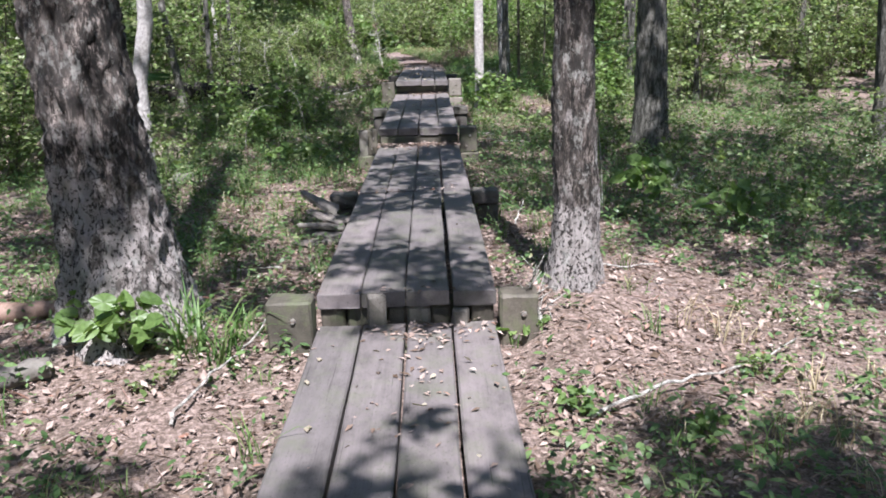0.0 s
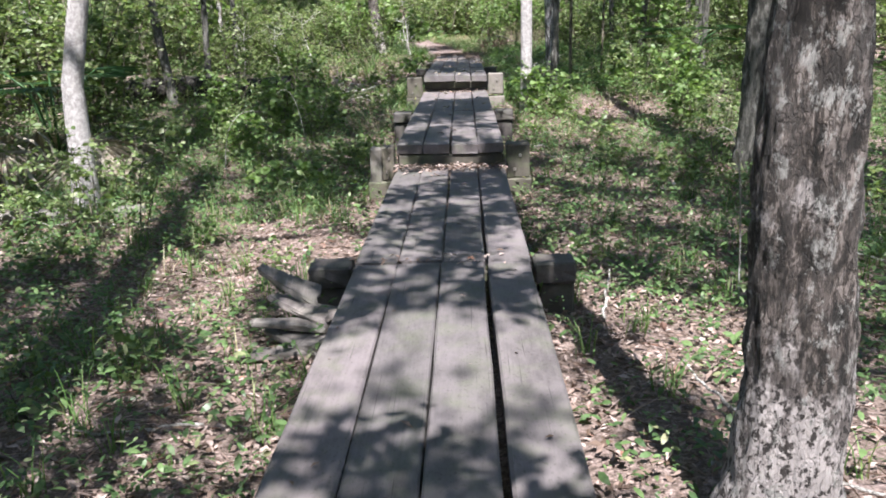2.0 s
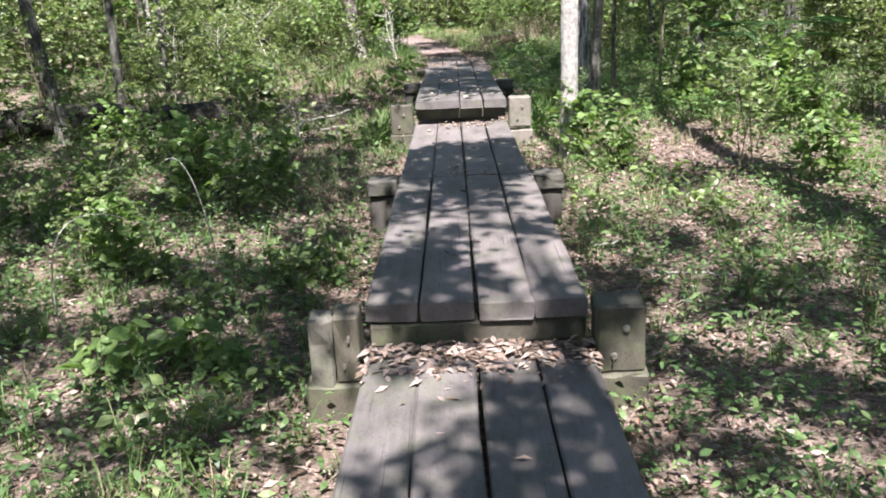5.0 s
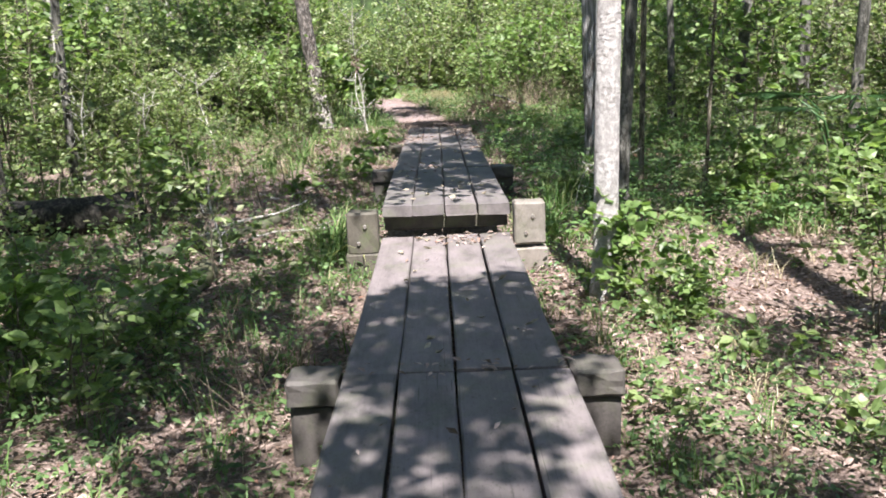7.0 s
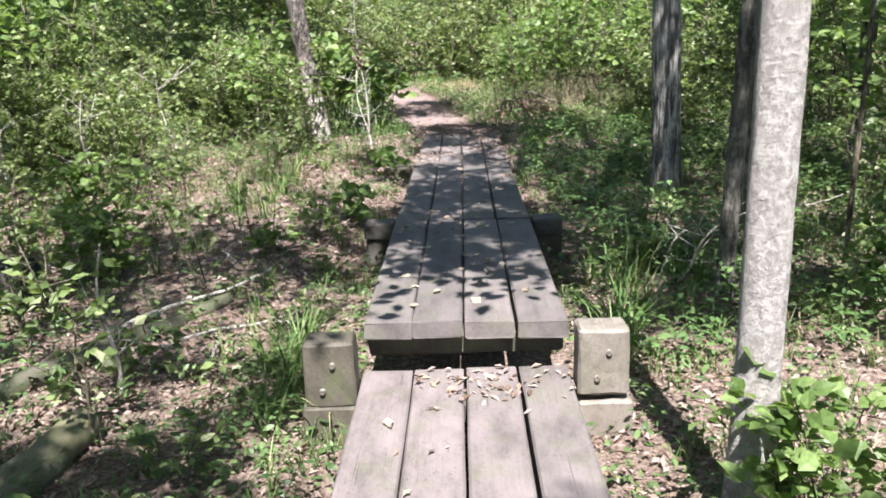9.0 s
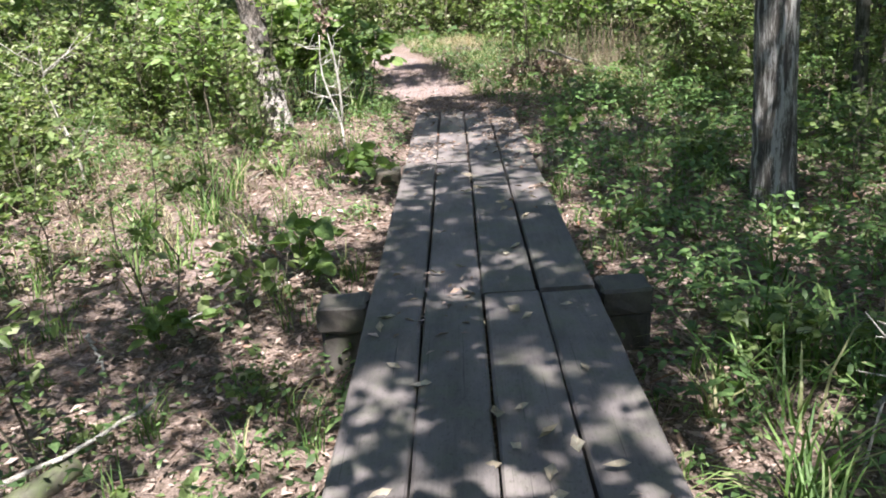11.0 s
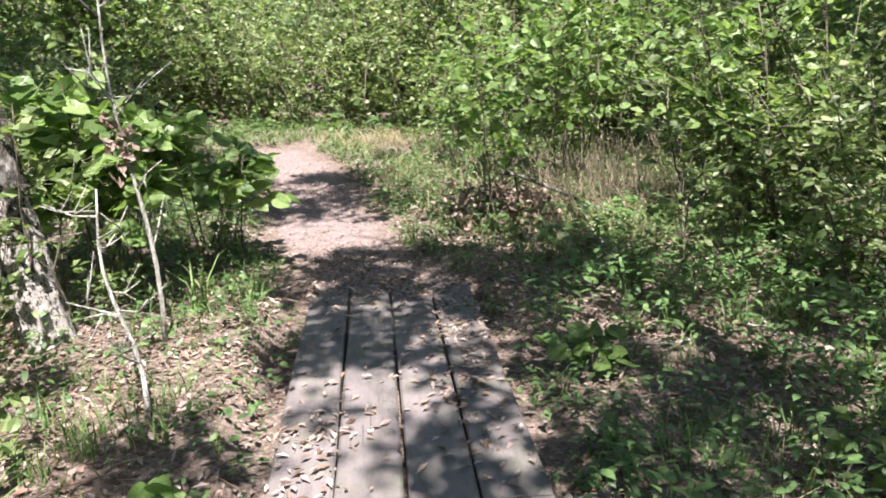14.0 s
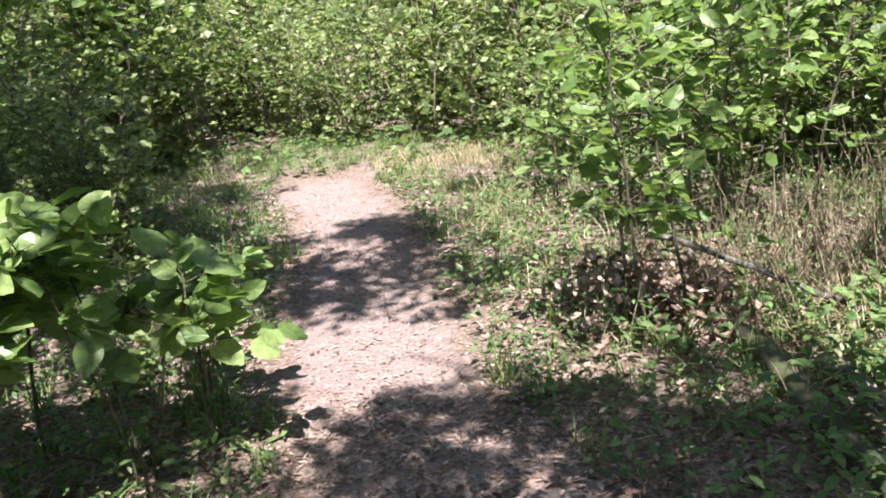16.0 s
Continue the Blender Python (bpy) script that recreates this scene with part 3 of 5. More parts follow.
def sunny(x, y):
    """How open the canopy is to the sun over a spot of ground, 0 to 1."""
    s = 0.55 + 0.40 * lump(0.9 * x, 0.9 * y, 5.0)
    for cx, cy, rx, ry, val, wgt in [(1.3, 0.1, 1.1, 1.1, 1.0, 1.0), (1.9, -1.7, 1.2, 0.6, 0.3, 0.95), (-2.8, 4.9, 1.2, 1.4, 0.75, 0.9), (3.9, 9.4, 1.7, 2.2, 0.9, 0.95), (3.1, 4.4, 2.3, 2.8, 0.34, 1.0), (0.0, 1.35, 0.55, 0.6, 0.85, 0.9), (0.0, 2.4, 0.65, 0.5, 0.26, 0.95), (0.0, 3.05, 0.6, 0.22, 0.7, 0.9), (0.0, 4.1, 0.6, 0.95, 0.3, 0.95),
                                     (-1.3, 3.7, 0.9, 0.8, 0.85, 0.9), (-1.8, 5.2, 1.2, 0.9, 0.6, 0.9), (-2.4, 2.6, 0.9, 0.8, 0.3, 0.9), (-1.5, 1.2, 0.8, 0.8, 0.6, 0.95), (1.2, 1.9, 0.55, 0.8, 0.8, 0.9), (-2.2, 6.6, 1.4, 1.0, 0.6, 0.8), (-2.5, 9.4, 1.8, 1.8, 0.28, 1.0), (0, 6.9, 0.6, 1.2, 0.22, 0.95), (1.6, 7.6, 0.8, 0.9, 0.42, 0.95), (1.15, 8.7, 0.45, 0.9, 1.0, 1.0), (-0.3, 6.0, 0.35, 0.4, 0.05, 0.95), (-1.0, 6.2, 0.45, 0.8, 0.15, 0.95), (0.28, 6.4, 0.28, 0.45, 0.85, 0.95), (-1.7, 10.9, 0.5, 0.4, 0.95, 1.0), (3.2, 18.6, 1.2, 1.2, 0.7, 0.9), (2.3, 17.6, 1.1, 1.1, 0.65, 0.9), (-3.3, 16.8, 1.3, 1.3, 0.97, 1.0),
                                     (0, 8.85, 0.75, 0.8, 0.0, 1.0), (-1.8, 7.8, 1.1, 0.9, 0.65, 0.9), (0.0, 10.35, 0.8, 0.75, 1.0, 1.0), (2.6, 10.8, 2.0, 1.5, 1.0, 1.0), (1.7, 12.4, 0.9, 0.9, 0.36, 0.95), (-1.5, 12.1, 0.8, 0.6, 0.58, 0.9), (0.0, 11.4, 0.7, 0.5, 0.95, 1.0), (0.0, 13.1, 0.8, 1.25, 0.1, 1.0),
                                     (2.6, 15.2, 2.0, 3.2, 0.38, 1.0), (-2.0, 14.9, 1.2, 1.1, 0.75, 1.0), (0, 15.8, 0.6, 0.5, 0.36, 0.95), (-0.2, 16.6, 0.45, 0.45, 0.8, 0.95), (0.0, 14.3, 0.65, 0.4, 0.1, 0.95), (0.0, 15.15, 0.6, 0.45, 0.4, 0.95), (1.3, 15.4, 0.8, 1.1, 0.38, 0.95), (0.1, 17.6, 0.6, 0.5, 0.45, 0.95), (-0.1, 18.7, 0.9, 0.4, 0.03, 1.0),
                                     (-0.35, 19.55, 0.8, 0.45, 1.0, 1.0), (-0.5, 20.7, 0.8, 0.35, 0.3, 0.9), (-0.5, 21.8, 0.9, 0.6, 0.35, 0.9), (-1.1, 23.4, 1.1, 0.9, 1.0, 1.0), (1.9, 21.2, 1.8, 2.2, 1.0, 1.0), (-1.3, 18.9, 0.9, 0.6, 0.55, 1.0), (-2.4, 19.6, 1.4, 1.4, 0.65, 0.9),
                                     (-1.0, -0.6, 0.8, 1.0, 0.9, 0.9), (-1.9, -1.8, 0.9, 0.6, 0.15, 1.0), (-1.6, 6.7, 0.9, 0.8, 0.3, 0.9), (1.6, 6.4, 0.8, 0.9, 0.42, 0.9), (1.6, 18.3, 0.9, 0.9, 0.6, 0.9), (-4.0, 22.8, 2.2, 2.6, 0.02, 1.0), (0.0, -2.3, 0.7, 0.6, 0.12, 0.95), (0.0, -1.2, 0.6, 0.45, 0.75, 0.95), (0.0, -0.5, 0.6, 0.5, 0.8, 0.9), (0.25, 7.3, 0.25, 0.4, 0.75, 0.9), (0.08, 5.5, 0.3, 0.2, 0.95, 0.9), (0.0, 0.5, 0.6, 0.7, 0.40, 0.95), (-4.0, 18.4, 2.3, 2.0, 0.95, 1.0), (0.45, 18.3, 0.8, 0.6, 0.02, 1.0), (-2.6, 13.2, 1.3, 0.8, 0.12, 1.0), (1.9, 13.5, 0.9, 0.8, 0.25, 0.9), (-4.2, 12.4, 1.5, 0.7, 0.03, 1.0), (-0.8, 25.6, 2.4, 1.6, 0.95, 1.0), (0.4, 27.2, 1.8, 1.5, 0.9, 0.9), (-6.0, 25.0, 3.0, 3.5, 0.0, 1.0), (5.6, 25.0, 2.4, 4.0, 0.05, 1.0), (-3.6, 27.0, 1.4, 2.0, 0.1, 0.9), (5.2, 14, 2.5, 3, 0.7, 0.9), (-5.5, 15, 2.5, 3.5, 0.75, 0.9)]:
        g = wgt * np.exp(-((((x - cx) / rx) ** 2 + ((y - cy) / ry) ** 2) ** 2.5))
        s = s * (1 - g) + val * g
    mid = np.clip(4.5 * s * (1 - s), 0.12, 1)
    s = s + (0.42 * lump(4.0 * x, 4.0 * y, 8.0) + 0.42 * lump(8.0 * x, 12.0 * y, 2.0)) * mid
    return np.clip(s, 0, 1)


def trunk_mesh(points, radii, seed, sides=24, rough=0.03, flare=0.0, roots=5, fluted=0.0):
    """A bark-covered trunk along points, with root flare and uneven bark plates."""
    r = np.random.default_rng(seed)
    p = np.asarray(points, float)
    seg = np.linalg.norm(np.diff(p, axis=0), axis=1)
    s = np.concatenate([[0], np.cumsum(seg)])
    low = np.arange(0, min(3.2, s[-1]), 0.03 if fluted else (0.06 if sides > 15 else 0.2))
    high = np.arange(3.2, s[-1], 0.4) if s[-1] > 3.2 else np.array([])
    t = np.concatenate([low, high, [s[-1]]])
    c = np.stack([np.interp(t, s, p[:, a]) for a in range(3)], -1)
    rad = np.interp(t, s, radii)
    ang = np.arange(sides) * 2 * math.pi / sides
    T, A = np.meshgrid(t, ang, indexing="ij")
    R = np.repeat(rad[:, None], sides, 1)
    R = R * (1 + flare * np.exp(-T / 0.22) * (1 + 0.5 * np.sin(roots * A + r.uniform(0, 6))))
    R = R * (1 + 0.06 * np.sin(2 * A + T * 1.3 + r.uniform(0, 6)) + 0.04 * np.sin(3 * A - T * 2.1))
    if rough:
        ph = r.uniform(0, 6, 6)
        plates = np.abs(np.sin(7 * A + 1.5 * np.sin(3.1 * T + ph[0]) + ph[1])) * np.abs(np.sin(9 * T + 2 * np.sin(4 * A + ph[2])))
        R = R * (1 + rough * (plates - 0.5) * 2 + rough * r.normal(0, 0.45, R.shape))
    if fluted:
        for a in range(len(t)):
            for b in range(sides):
                q = Vector((math.cos(ang[b]) * rad[a] * 1.0, math.sin(ang[b]) * rad[a] * 1.0, c[a, 2] * 0.28))
                ridge = 1 - abs(noise.noise(q * 17 + Vector((seed, 0, 0)))) * 2
                flake = noise.noise(Vector((q.x * 26, q.y * 26, c[a, 2] * 11)))
                R[a, b] += fluted * (ridge - 0.4) + 0.6 * fluted * (1.0 if flake > 0.12 else 0.0)
    v = np.stack([c[:, None, 0] + R * np.cos(A), c[:, None, 1] + R * np.sin(A), np.repeat(c[:, 2:3], sides, 1)], -1).reshape(-1, 3)
    i, j = np.meshgrid(np.arange(len(t) - 1), np.arange(sides), indexing="ij")
    k = (j + 1) % sides
    q = np.stack([i * sides + j, i * sides + k, (i + 1) * sides + k, (i + 1) * sides + j], -1).reshape(-1, 4)
    return np_mesh("trunk", v, q, True)


TREES = []


def tree(x, y, r0, lean, height, material, label, seed, flare=0.35, rough=0.04, bend=(), sides=20, fluted=0.0, cone=(1.1, 1.0, 0.95, 0.9)):
    """lean: how far the stem shifts (x, y) over its first 1.8 m. bend: extra (height, x shift) points."""
    z = float(ground_z(x, y)) - 0.12
    th = new("tree")
    th.location = (x, y, z)
    tagged(th, label, "tree")
    pts = [(0, 0, 0)]
    for h in (0.6, 1.2, 1.9):
        bx = sum(b for hh, b in bend if abs(hh - h) < 0.3)
        pts.append((lean[0] * h / 1.8 + bx, lean[1] * h / 1.8, h))
    pts.append((lean[0] * 1.9, lean[1] * 1.9, height * 0.6))
    pts.append((lean[0] * 2.2, lean[1] * 2.2, height))
    rad = [r0 * c for c in cone] + [r0 * 0.6, r0 * 0.2]
    part("trunk", trunk_mesh(pts, rad, seed, sides, rough, flare, 5, fluted), material, th)
    r = np.random.default_rng(seed)
    topx, topy = pts[4][0], pts[4][1]
    for q in range(4):
        a = r.uniform(0, 6.28)
        h0 = height * r.uniform(0.5, 0.85)
        ln = r.uniform(1.2, 2.4)
        lp = [(topx, topy, h0), (topx + 0.5 * ln * math.cos(a), topy + 0.5 * ln * math.sin(a), h0 + 0.5), (topx + ln * math.cos(a), topy + ln * math.sin(a), h0 + 1.3)]
        lv, lf = tube(lp, [r0 * 0.35, r0 * 0.25, r0 * 0.08], 6)
        part("limb", np_mesh("limb", lv, lf, True), material, th)
    TREES.append((x + topx, y + topy, th))
    return th


tree_a = tree(-1.49, 0.12, 0.205, (-0.11, 0), 11.5, BARK_A, "thick leaning tree with flaking dark bark and flared roots", 1, 0.5, 0.02, sides=96, fluted=0.03, cone=(1.5, 1.2, 1.02, 1.0))
tree_b = tree(0.96, 0.48, 0.118, (-0.005, 0), 10.5, BARK_B, "slender tree with pale lichen on its lower bark", 2, 0.45, 0.02, [(0.6, 0.03)], sides=64, fluted=0.011)
tree(-3.22, 5.45, 0.098, (0.2, 0), 9, BARK_W, "crooked pale grey tree with smooth bark", 3, 0.3, 0.02, [(1.2, -0.08), (0.6, -0.03)])
tree(2.99, 6.4, 0.215, (-0.05, 0), 12, BARK_G, "stout dark grey tree standing in low undergrowth", 4, 0.25, 0.05)
tree(1.0, 10.05, 0.08, (0.0, 0), 9.5, BARK_W, "straight pale tree with speckled bark beside the boardwalk", 5, 0.35, 0.02, sides=24)
tree(1.88, 14.85, 0.125, (-0.07, 0), 10.5, BARK_S, "tree with streaked silvery and dark bark", 7, 0.25, 0.03, sides=40, fluted=0.005)
tree(-1.70, 17.45, 0.105, (-0.22, 0.05), 9.5, BARK_V, "leaning tree with a pale scarred base and vines", 8, 0.25, 0.03, sides=40, fluted=0.005)
tree(5.95, 6.2, 0.14, (-0.15, 0), 11, BARK_G, "dark tree trunk standing in ferny undergrowth", 9)
tree(-4.35, 13.0, 0.055, (0.06, 0), 8, BARK_G, "thin dark young tree behind a fallen log", 10)
tree(-4.22, 14.4, 0.05, (0.05, 0), 8, BARK_G, "thin dark young tree behind a fallen log", 11)
tree(-4.6, 11.9, 0.07, (-0.2, 0), 8.5, BARK_G, "thin dark tree leaning a little", 12)
tree(-5.4, 17.0, 0.075, (0.0, 0), 9, BARK_G, "slim grey-brown tree in the understory", 13)
tree(-4.85, 15.9, 0.045, (-0.03, 0), 8, BARK_W, "very thin pale tree in the understory", 14)
tree(3.6, 15.0, 0.07, (0.05, 0), 9, BARK_G, "slim dark tree in deep shade", 15)
tree(3.4, 17.0, 0.055, (-0.08, 0), 8, BARK_G, "slim dark tree in deep shade", 16)
tree(2.42, 12.50, 0.016, (0.03, 0), 4.5, STEM, "spindly young stem standing by the sunny patch", 17, 0.1, 0.0, sides=8)
tree(1.6, 12.3, 0.055, (0.06, 0), 7.5, BARK_G, "smooth grey-brown young tree rising from grass", 19, 0.15, 0.015, sides=20)
tree(2.0, 13.2, 0.03, (0.0, 0), 6.5, STEM, "thin brown young tree", 18, 0.1, 0.02, sides=10)
for k, (x, y, r0, lx) in enumerate([(4.5, 14.0, 0.06, 0.04), (5.2, 16.8, 0.08, -0.06), (4.4, 18.6, 0.05, 0.05), (6.1, 14.8, 0.09, 0.0), (5.6, 19.5, 0.06, 0.08), (4.9, 10.6, 0.045, -0.05)]):
    tree(x, y, r0, (lx, 0), 8.5 + 0.3 * k, BARK_G, "slim dark tree in the shaded understory", 120 + k, sides=14)
tr = np.random.default_rng(77)
placed = [(t[0], t[1]) for t in TREES]
count = 0
while count < 90:
    x, y = tr.uniform(-20, 20), tr.uniform(-7, 42)
    if abs(x - (trail_x(y) if y > 18 else 0)) < 4.3 + 0.02 * y and y < 27 or any((x - a) ** 2 + (y - b) ** 2 < 2.6 for a, b in placed):
        continue
    if y < 1 and abs(x) < 7:
        continue
    placed.append((x, y))
    rr = tr.choice([0.03, 0.045, 0.06, 0.08, 0.11, 0.15], p=[0.25, 0.27, 0.2, 0.14, 0.08, 0.06])
    tree(x, y, rr, (tr.normal(0, 0.1), tr.normal(0, 0.05)), tr.uniform(8, 12), BARK_W if tr.random() < 0.16 else BARK_G,
         "forest tree trunk deep in the understory", 200 + count, 0.2, 0.03, sides=12)
    count += 1

# canopy leaves: clusters between 5 and 9 m, thinner where the sun comes through
cells = {k: [] for k in range(len(TREES))}
tx = np.array([[t[0], t[1]] for t in TREES])
shift = np.array([TO_SUN.x / TO_SUN.z, TO_SUN.y / TO_SUN.z])
cr = np.random.default_rng(5)
# x range, y range, clusters a square metre, leaves a cluster, leaf length, how open the canopy must be to let sun through
for x0, x1, y0, y1, per, n_leaf, size, shut in [(-5, 5, -6.5, 26, 38, 25, 0.108, 0.58), (-1.6, 1.6, -4, 19.5, 30, 18, 0.10, 0.3), (-16, -5, -8, 40, 3.0, 30, 0.26, 0.43), (5, 16, -8, 40, 3.0, 30, 0.26, 0.33),
                                                (-5, 5, 26, 40, 2.0, 30, 0.26, 0.36), (-16, 16, -20, -6.5, 0.8, 30, 0.28, 0.42)]:
    m = int((x1 - x0) * (y1 - y0) * per)
    gxy = np.stack([cr.uniform(x0, x1, m), cr.uniform(y0, y1, m)], -1)
    keep = cr.random(m) < np.clip((shut - sunny(gxy[:, 0], gxy[:, 1])) / 0.2, 0.0, 1.0)
    gxy = gxy[keep]
    h = cr.uniform(3.4, 5.2, len(gxy)) if shut == 0.3 else cr.uniform(5.4, 9.0, len(gxy))
    cxy = gxy + shift[None] * (h - np.interp(gxy[:, 1], [0, 6, 11, 18], [-0.1, 0.1, 0.36, 0.4]))[:, None]
    near = np.argmin(((cxy[:, None] - tx[None]) ** 2).sum(-1), 1)
    spread = 0.085 if size < 0.2 else 0.45
    for k in range(len(TREES)):
        sel = near == k
        if sel.any():
            base = np.repeat(np.concatenate([cxy[sel], h[sel][:, None]], 1), n_leaf, 0)
            base = base + cr.normal(0, 1, base.shape) * np.array([spread, spread, 0.10])
            cells[k].append((base, np.full(len(base), size) * cr.uniform(0.7, 1.25, len(base))))
for k, got in cells.items():
    if got:
        at = np.concatenate([g[0] for g in got])
        sz = np.concatenate([g[1] for g in got])
        along, up = wild(len(at), 0.45)
        th = TREES[k][2]
        part("crown", leaf_cloud("crown", at - np.array(th.location), along, up, sz), CANOPY, th)


# ---- undergrowth ----
def place(x, y, rot=0.0, scale=1.0, sink=0.02, tilt=0.0):
    return Matrix.Translation((x, y, float(ground_z(x, y)) - sink)) @ Euler((tilt, 0, rot)).to_matrix().to_4x4() @ Matrix.Diagonal((scale, scale, scale, 1))


def shrub(name, label, category, seed, height, stems, twigs, per_twig, leaf, shape, material, spread=0.35, bare_low=0.25, stem_r=0.008, droop=-0.1, twig_len=(0.2, 0.5)):
    """Stems with side twigs that carry leaves."""
    r = np.random.default_rng(seed)
    th = new(name)
    tagged(th, label, category)
    tubes, small, at, along, up, size = [], [], [], [], [], []
    for s in range(stems):
        a = r.uniform(0, 6.28)
        hh = height * r.uniform(0.7, 1.05)
        out = spread * height * r.uniform(0.3, 1.0)
        base = np.array([r.normal(0, 0.04 + 0.03 * stems ** 0.5), r.normal(0, 0.04 + 0.03 * stems ** 0.5), -0.05])
        ts = np.linspace(0, 1, 6)
        pts = base + np.stack([out * np.cos(a) * ts ** 1.5, out * np.sin(a) * ts ** 1.5, hh * ts], -1) + r.normal(0, 0.018 * height, (6, 3)) * (ts[:, None] > 0)
        tubes.append(tube(pts, stem_r * np.linspace(1, 0.35, 6), 5))
        for q in range(twigs):
            f = r.uniform(bare_low, 1.0)
            p = np.array([np.interp(f, ts, pts[:, c]) for c in range(3)])
            b = r.uniform(0, 6.28)
            ln = r.uniform(*twig_len) * (1.15 - 0.5 * f)
            d = np.array([math.cos(b), math.sin(b), r.uniform(0.0, 0.7)])
            end = p + d * ln
            small.append(spike(p, end, stem_r * 0.45))
            u = r.uniform(0.15, 1.0, per_twig)
            pos = p + (end - p) * u[:, None] + r.normal(0, 0.015, (per_twig, 3))
            at.append(pos)
            side = r.choice([-1, 1], per_twig)
            dirs = d[None] * 0.6 + np.stack([-math.sin(b) * side, math.cos(b) * side, r.normal(droop, 0.55, per_twig)], -1) * r.uniform(0.4, 1.0, (per_twig, 1))
            along.append(dirs)
            up.append(np.stack([r.normal(0, 0.85, per_twig), r.normal(0, 0.85, per_twig), np.ones(per_twig)], -1))
            size.append(leaf * r.uniform(0.6, 1.2, per_twig))
    if stems < 5:
        for tv, tf in tubes:
            part("stem", np_mesh("stem", tv, tf, True), STEM, th)
        tagged(part("twig_growth", np_mesh("twig_growth", *join(small), True), STEM, th), kind="stuff")
    else:
        tagged(part("branchwork", np_mesh("branchwork", *join(tubes + small), True), STEM, th), kind="stuff")
    part("foliage", leaf_cloud("foliage", np.concatenate(at), np.concatenate(along), np.concatenate(up), np.concatenate(size), shape), material, th)
    return th


def scatter(proto, spots):
    """The prototype goes to the first spot, copies to the rest."""
    for k, m in enumerate(spots):
        if k == 0:
            proto.matrix_basis = m
        else:
            copy_thing_scaled(proto, m)


def copy_thing_scaled(proto, m):
    keep = proto.scale.copy()
    proto.scale = (1, 1, 1)
    ob = copy_thing(proto, m)
    proto.scale = keep
    return ob


def path_gap(x, y):
    return np.abs(x - np.where(y > 18, trail_x(y), 0.0))


sr = np.random.default_rng(21)


def spots_in(n, x0, x1, y0, y1, clear, lo, hi, sink=0.03):
    got = []
    while len(got) < n:
        x, y = sr.uniform(x0, x1), sr.uniform(y0, y1)
        if path_gap(x, y) < clear:
            continue
        got.append(place(x, y, sr.uniform(0, 6.28), sr.uniform(lo, hi), sink))
    return got


fine_shrub = [shrub("shrub", "bushy understory shrub with small light green leaves", "shrub", 31 + k, 1.9, 7, 20, 9, 0.085, KITE, SHRUB, 0.45, 0.12, 0.010) for k in range(3)]
for k, sp in enumerate(fine_shrub):
    scatter(sp, spots_in(21, -13, -4.6, 5, 27, 4.0, 0.7, 1.3) + spots_in(19, 4.6, 13, 7, 27, 4.0, 0.7, 1.3) + spots_in(16, -9, 8, 25.5, 34, 1.2, 0.8, 1.45)
            + spots_in(9, 2.4, 5.0, 17, 26, 2.2, 0.5, 0.9) + spots_in(8, -5.0, -2.2, 17.5, 25, 1.7, 0.5, 0.9) + spots_in(5, -5.2, -2.9, 15.5, 18, 2.4, 0.5, 0.8) + spots_in(6, -15, -6, -8, 5, 4.0, 0.8, 1.2) + spots_in(6, 6, 15, -8, 7, 4.0, 0.8, 1.2))
tall_shrub = [shrub("sapling", "tall thin understory sapling with layered leaves", "sapling", 41 + k, 3.4, 2, 44, 11, 0.098, KITE, SHRUB, 0.14, 0.2, 0.016, twig_len=(0.35, 0.9)) for k in range(2)]
for sp in tall_shrub:
    scatter(sp, spots_in(20, -14, -4.2, 9, 30, 4.0, 0.7, 1.25) + spots_in(20, 4.4, 14, 9, 30, 4.0, 0.7, 1.25) + spots_in(12, -8, 7, 26, 33, 1.3, 0.9, 1.3))
seedling = [shrub("seedling", "low seedling with a few soft green leaves", "seedling", 51 + k, 0.42, 3, 5, 5, 0.075, OVAL, SHRUB, 0.5, 0.3, 0.004, twig_len=(0.08, 0.2)) for k in range(3)]
for sp in seedling:
    scatter(sp, spots_in(36, -4.5, -0.85, 1.0, 24, 0.85, 0.45, 1.05) + spots_in(40, 0.85, 4.8, 1.8, 24, 0.85, 0.45, 1.05) + spots_in(5, -3, 3, -3, 1, 1.0, 0.3, 0.5))

slim = [shrub("sapling", "slim young sapling with sparse sprays of light leaves", "sapling", 71 + k, 1.3, 2, 11, 7, 0.07, KITE, SHRUB, 0.25, 0.25, 0.007, twig_len=(0.15, 0.42)) for k in range(3)]
for sp in slim:
    scatter(sp, ([place(-2.35, 9.39, 0.4, 0.8)] if sp is slim[0] else []) + spots_in(12, -5, -1.5, 7.5, 18, 1.5, 0.6, 1.2) + spots_in(9, 1.6, 5, 9, 18, 1.6, 0.6, 1.1) + spots_in(9, -5, 5, 18, 25, 1.6, 0.7, 1.3) + spots_in(7, -6, -2.2, 3.5, 8, 2.2, 0.5, 0.9) + spots_in(7, 2.2, 6, 3, 9, 2.2, 0.5, 0.9))
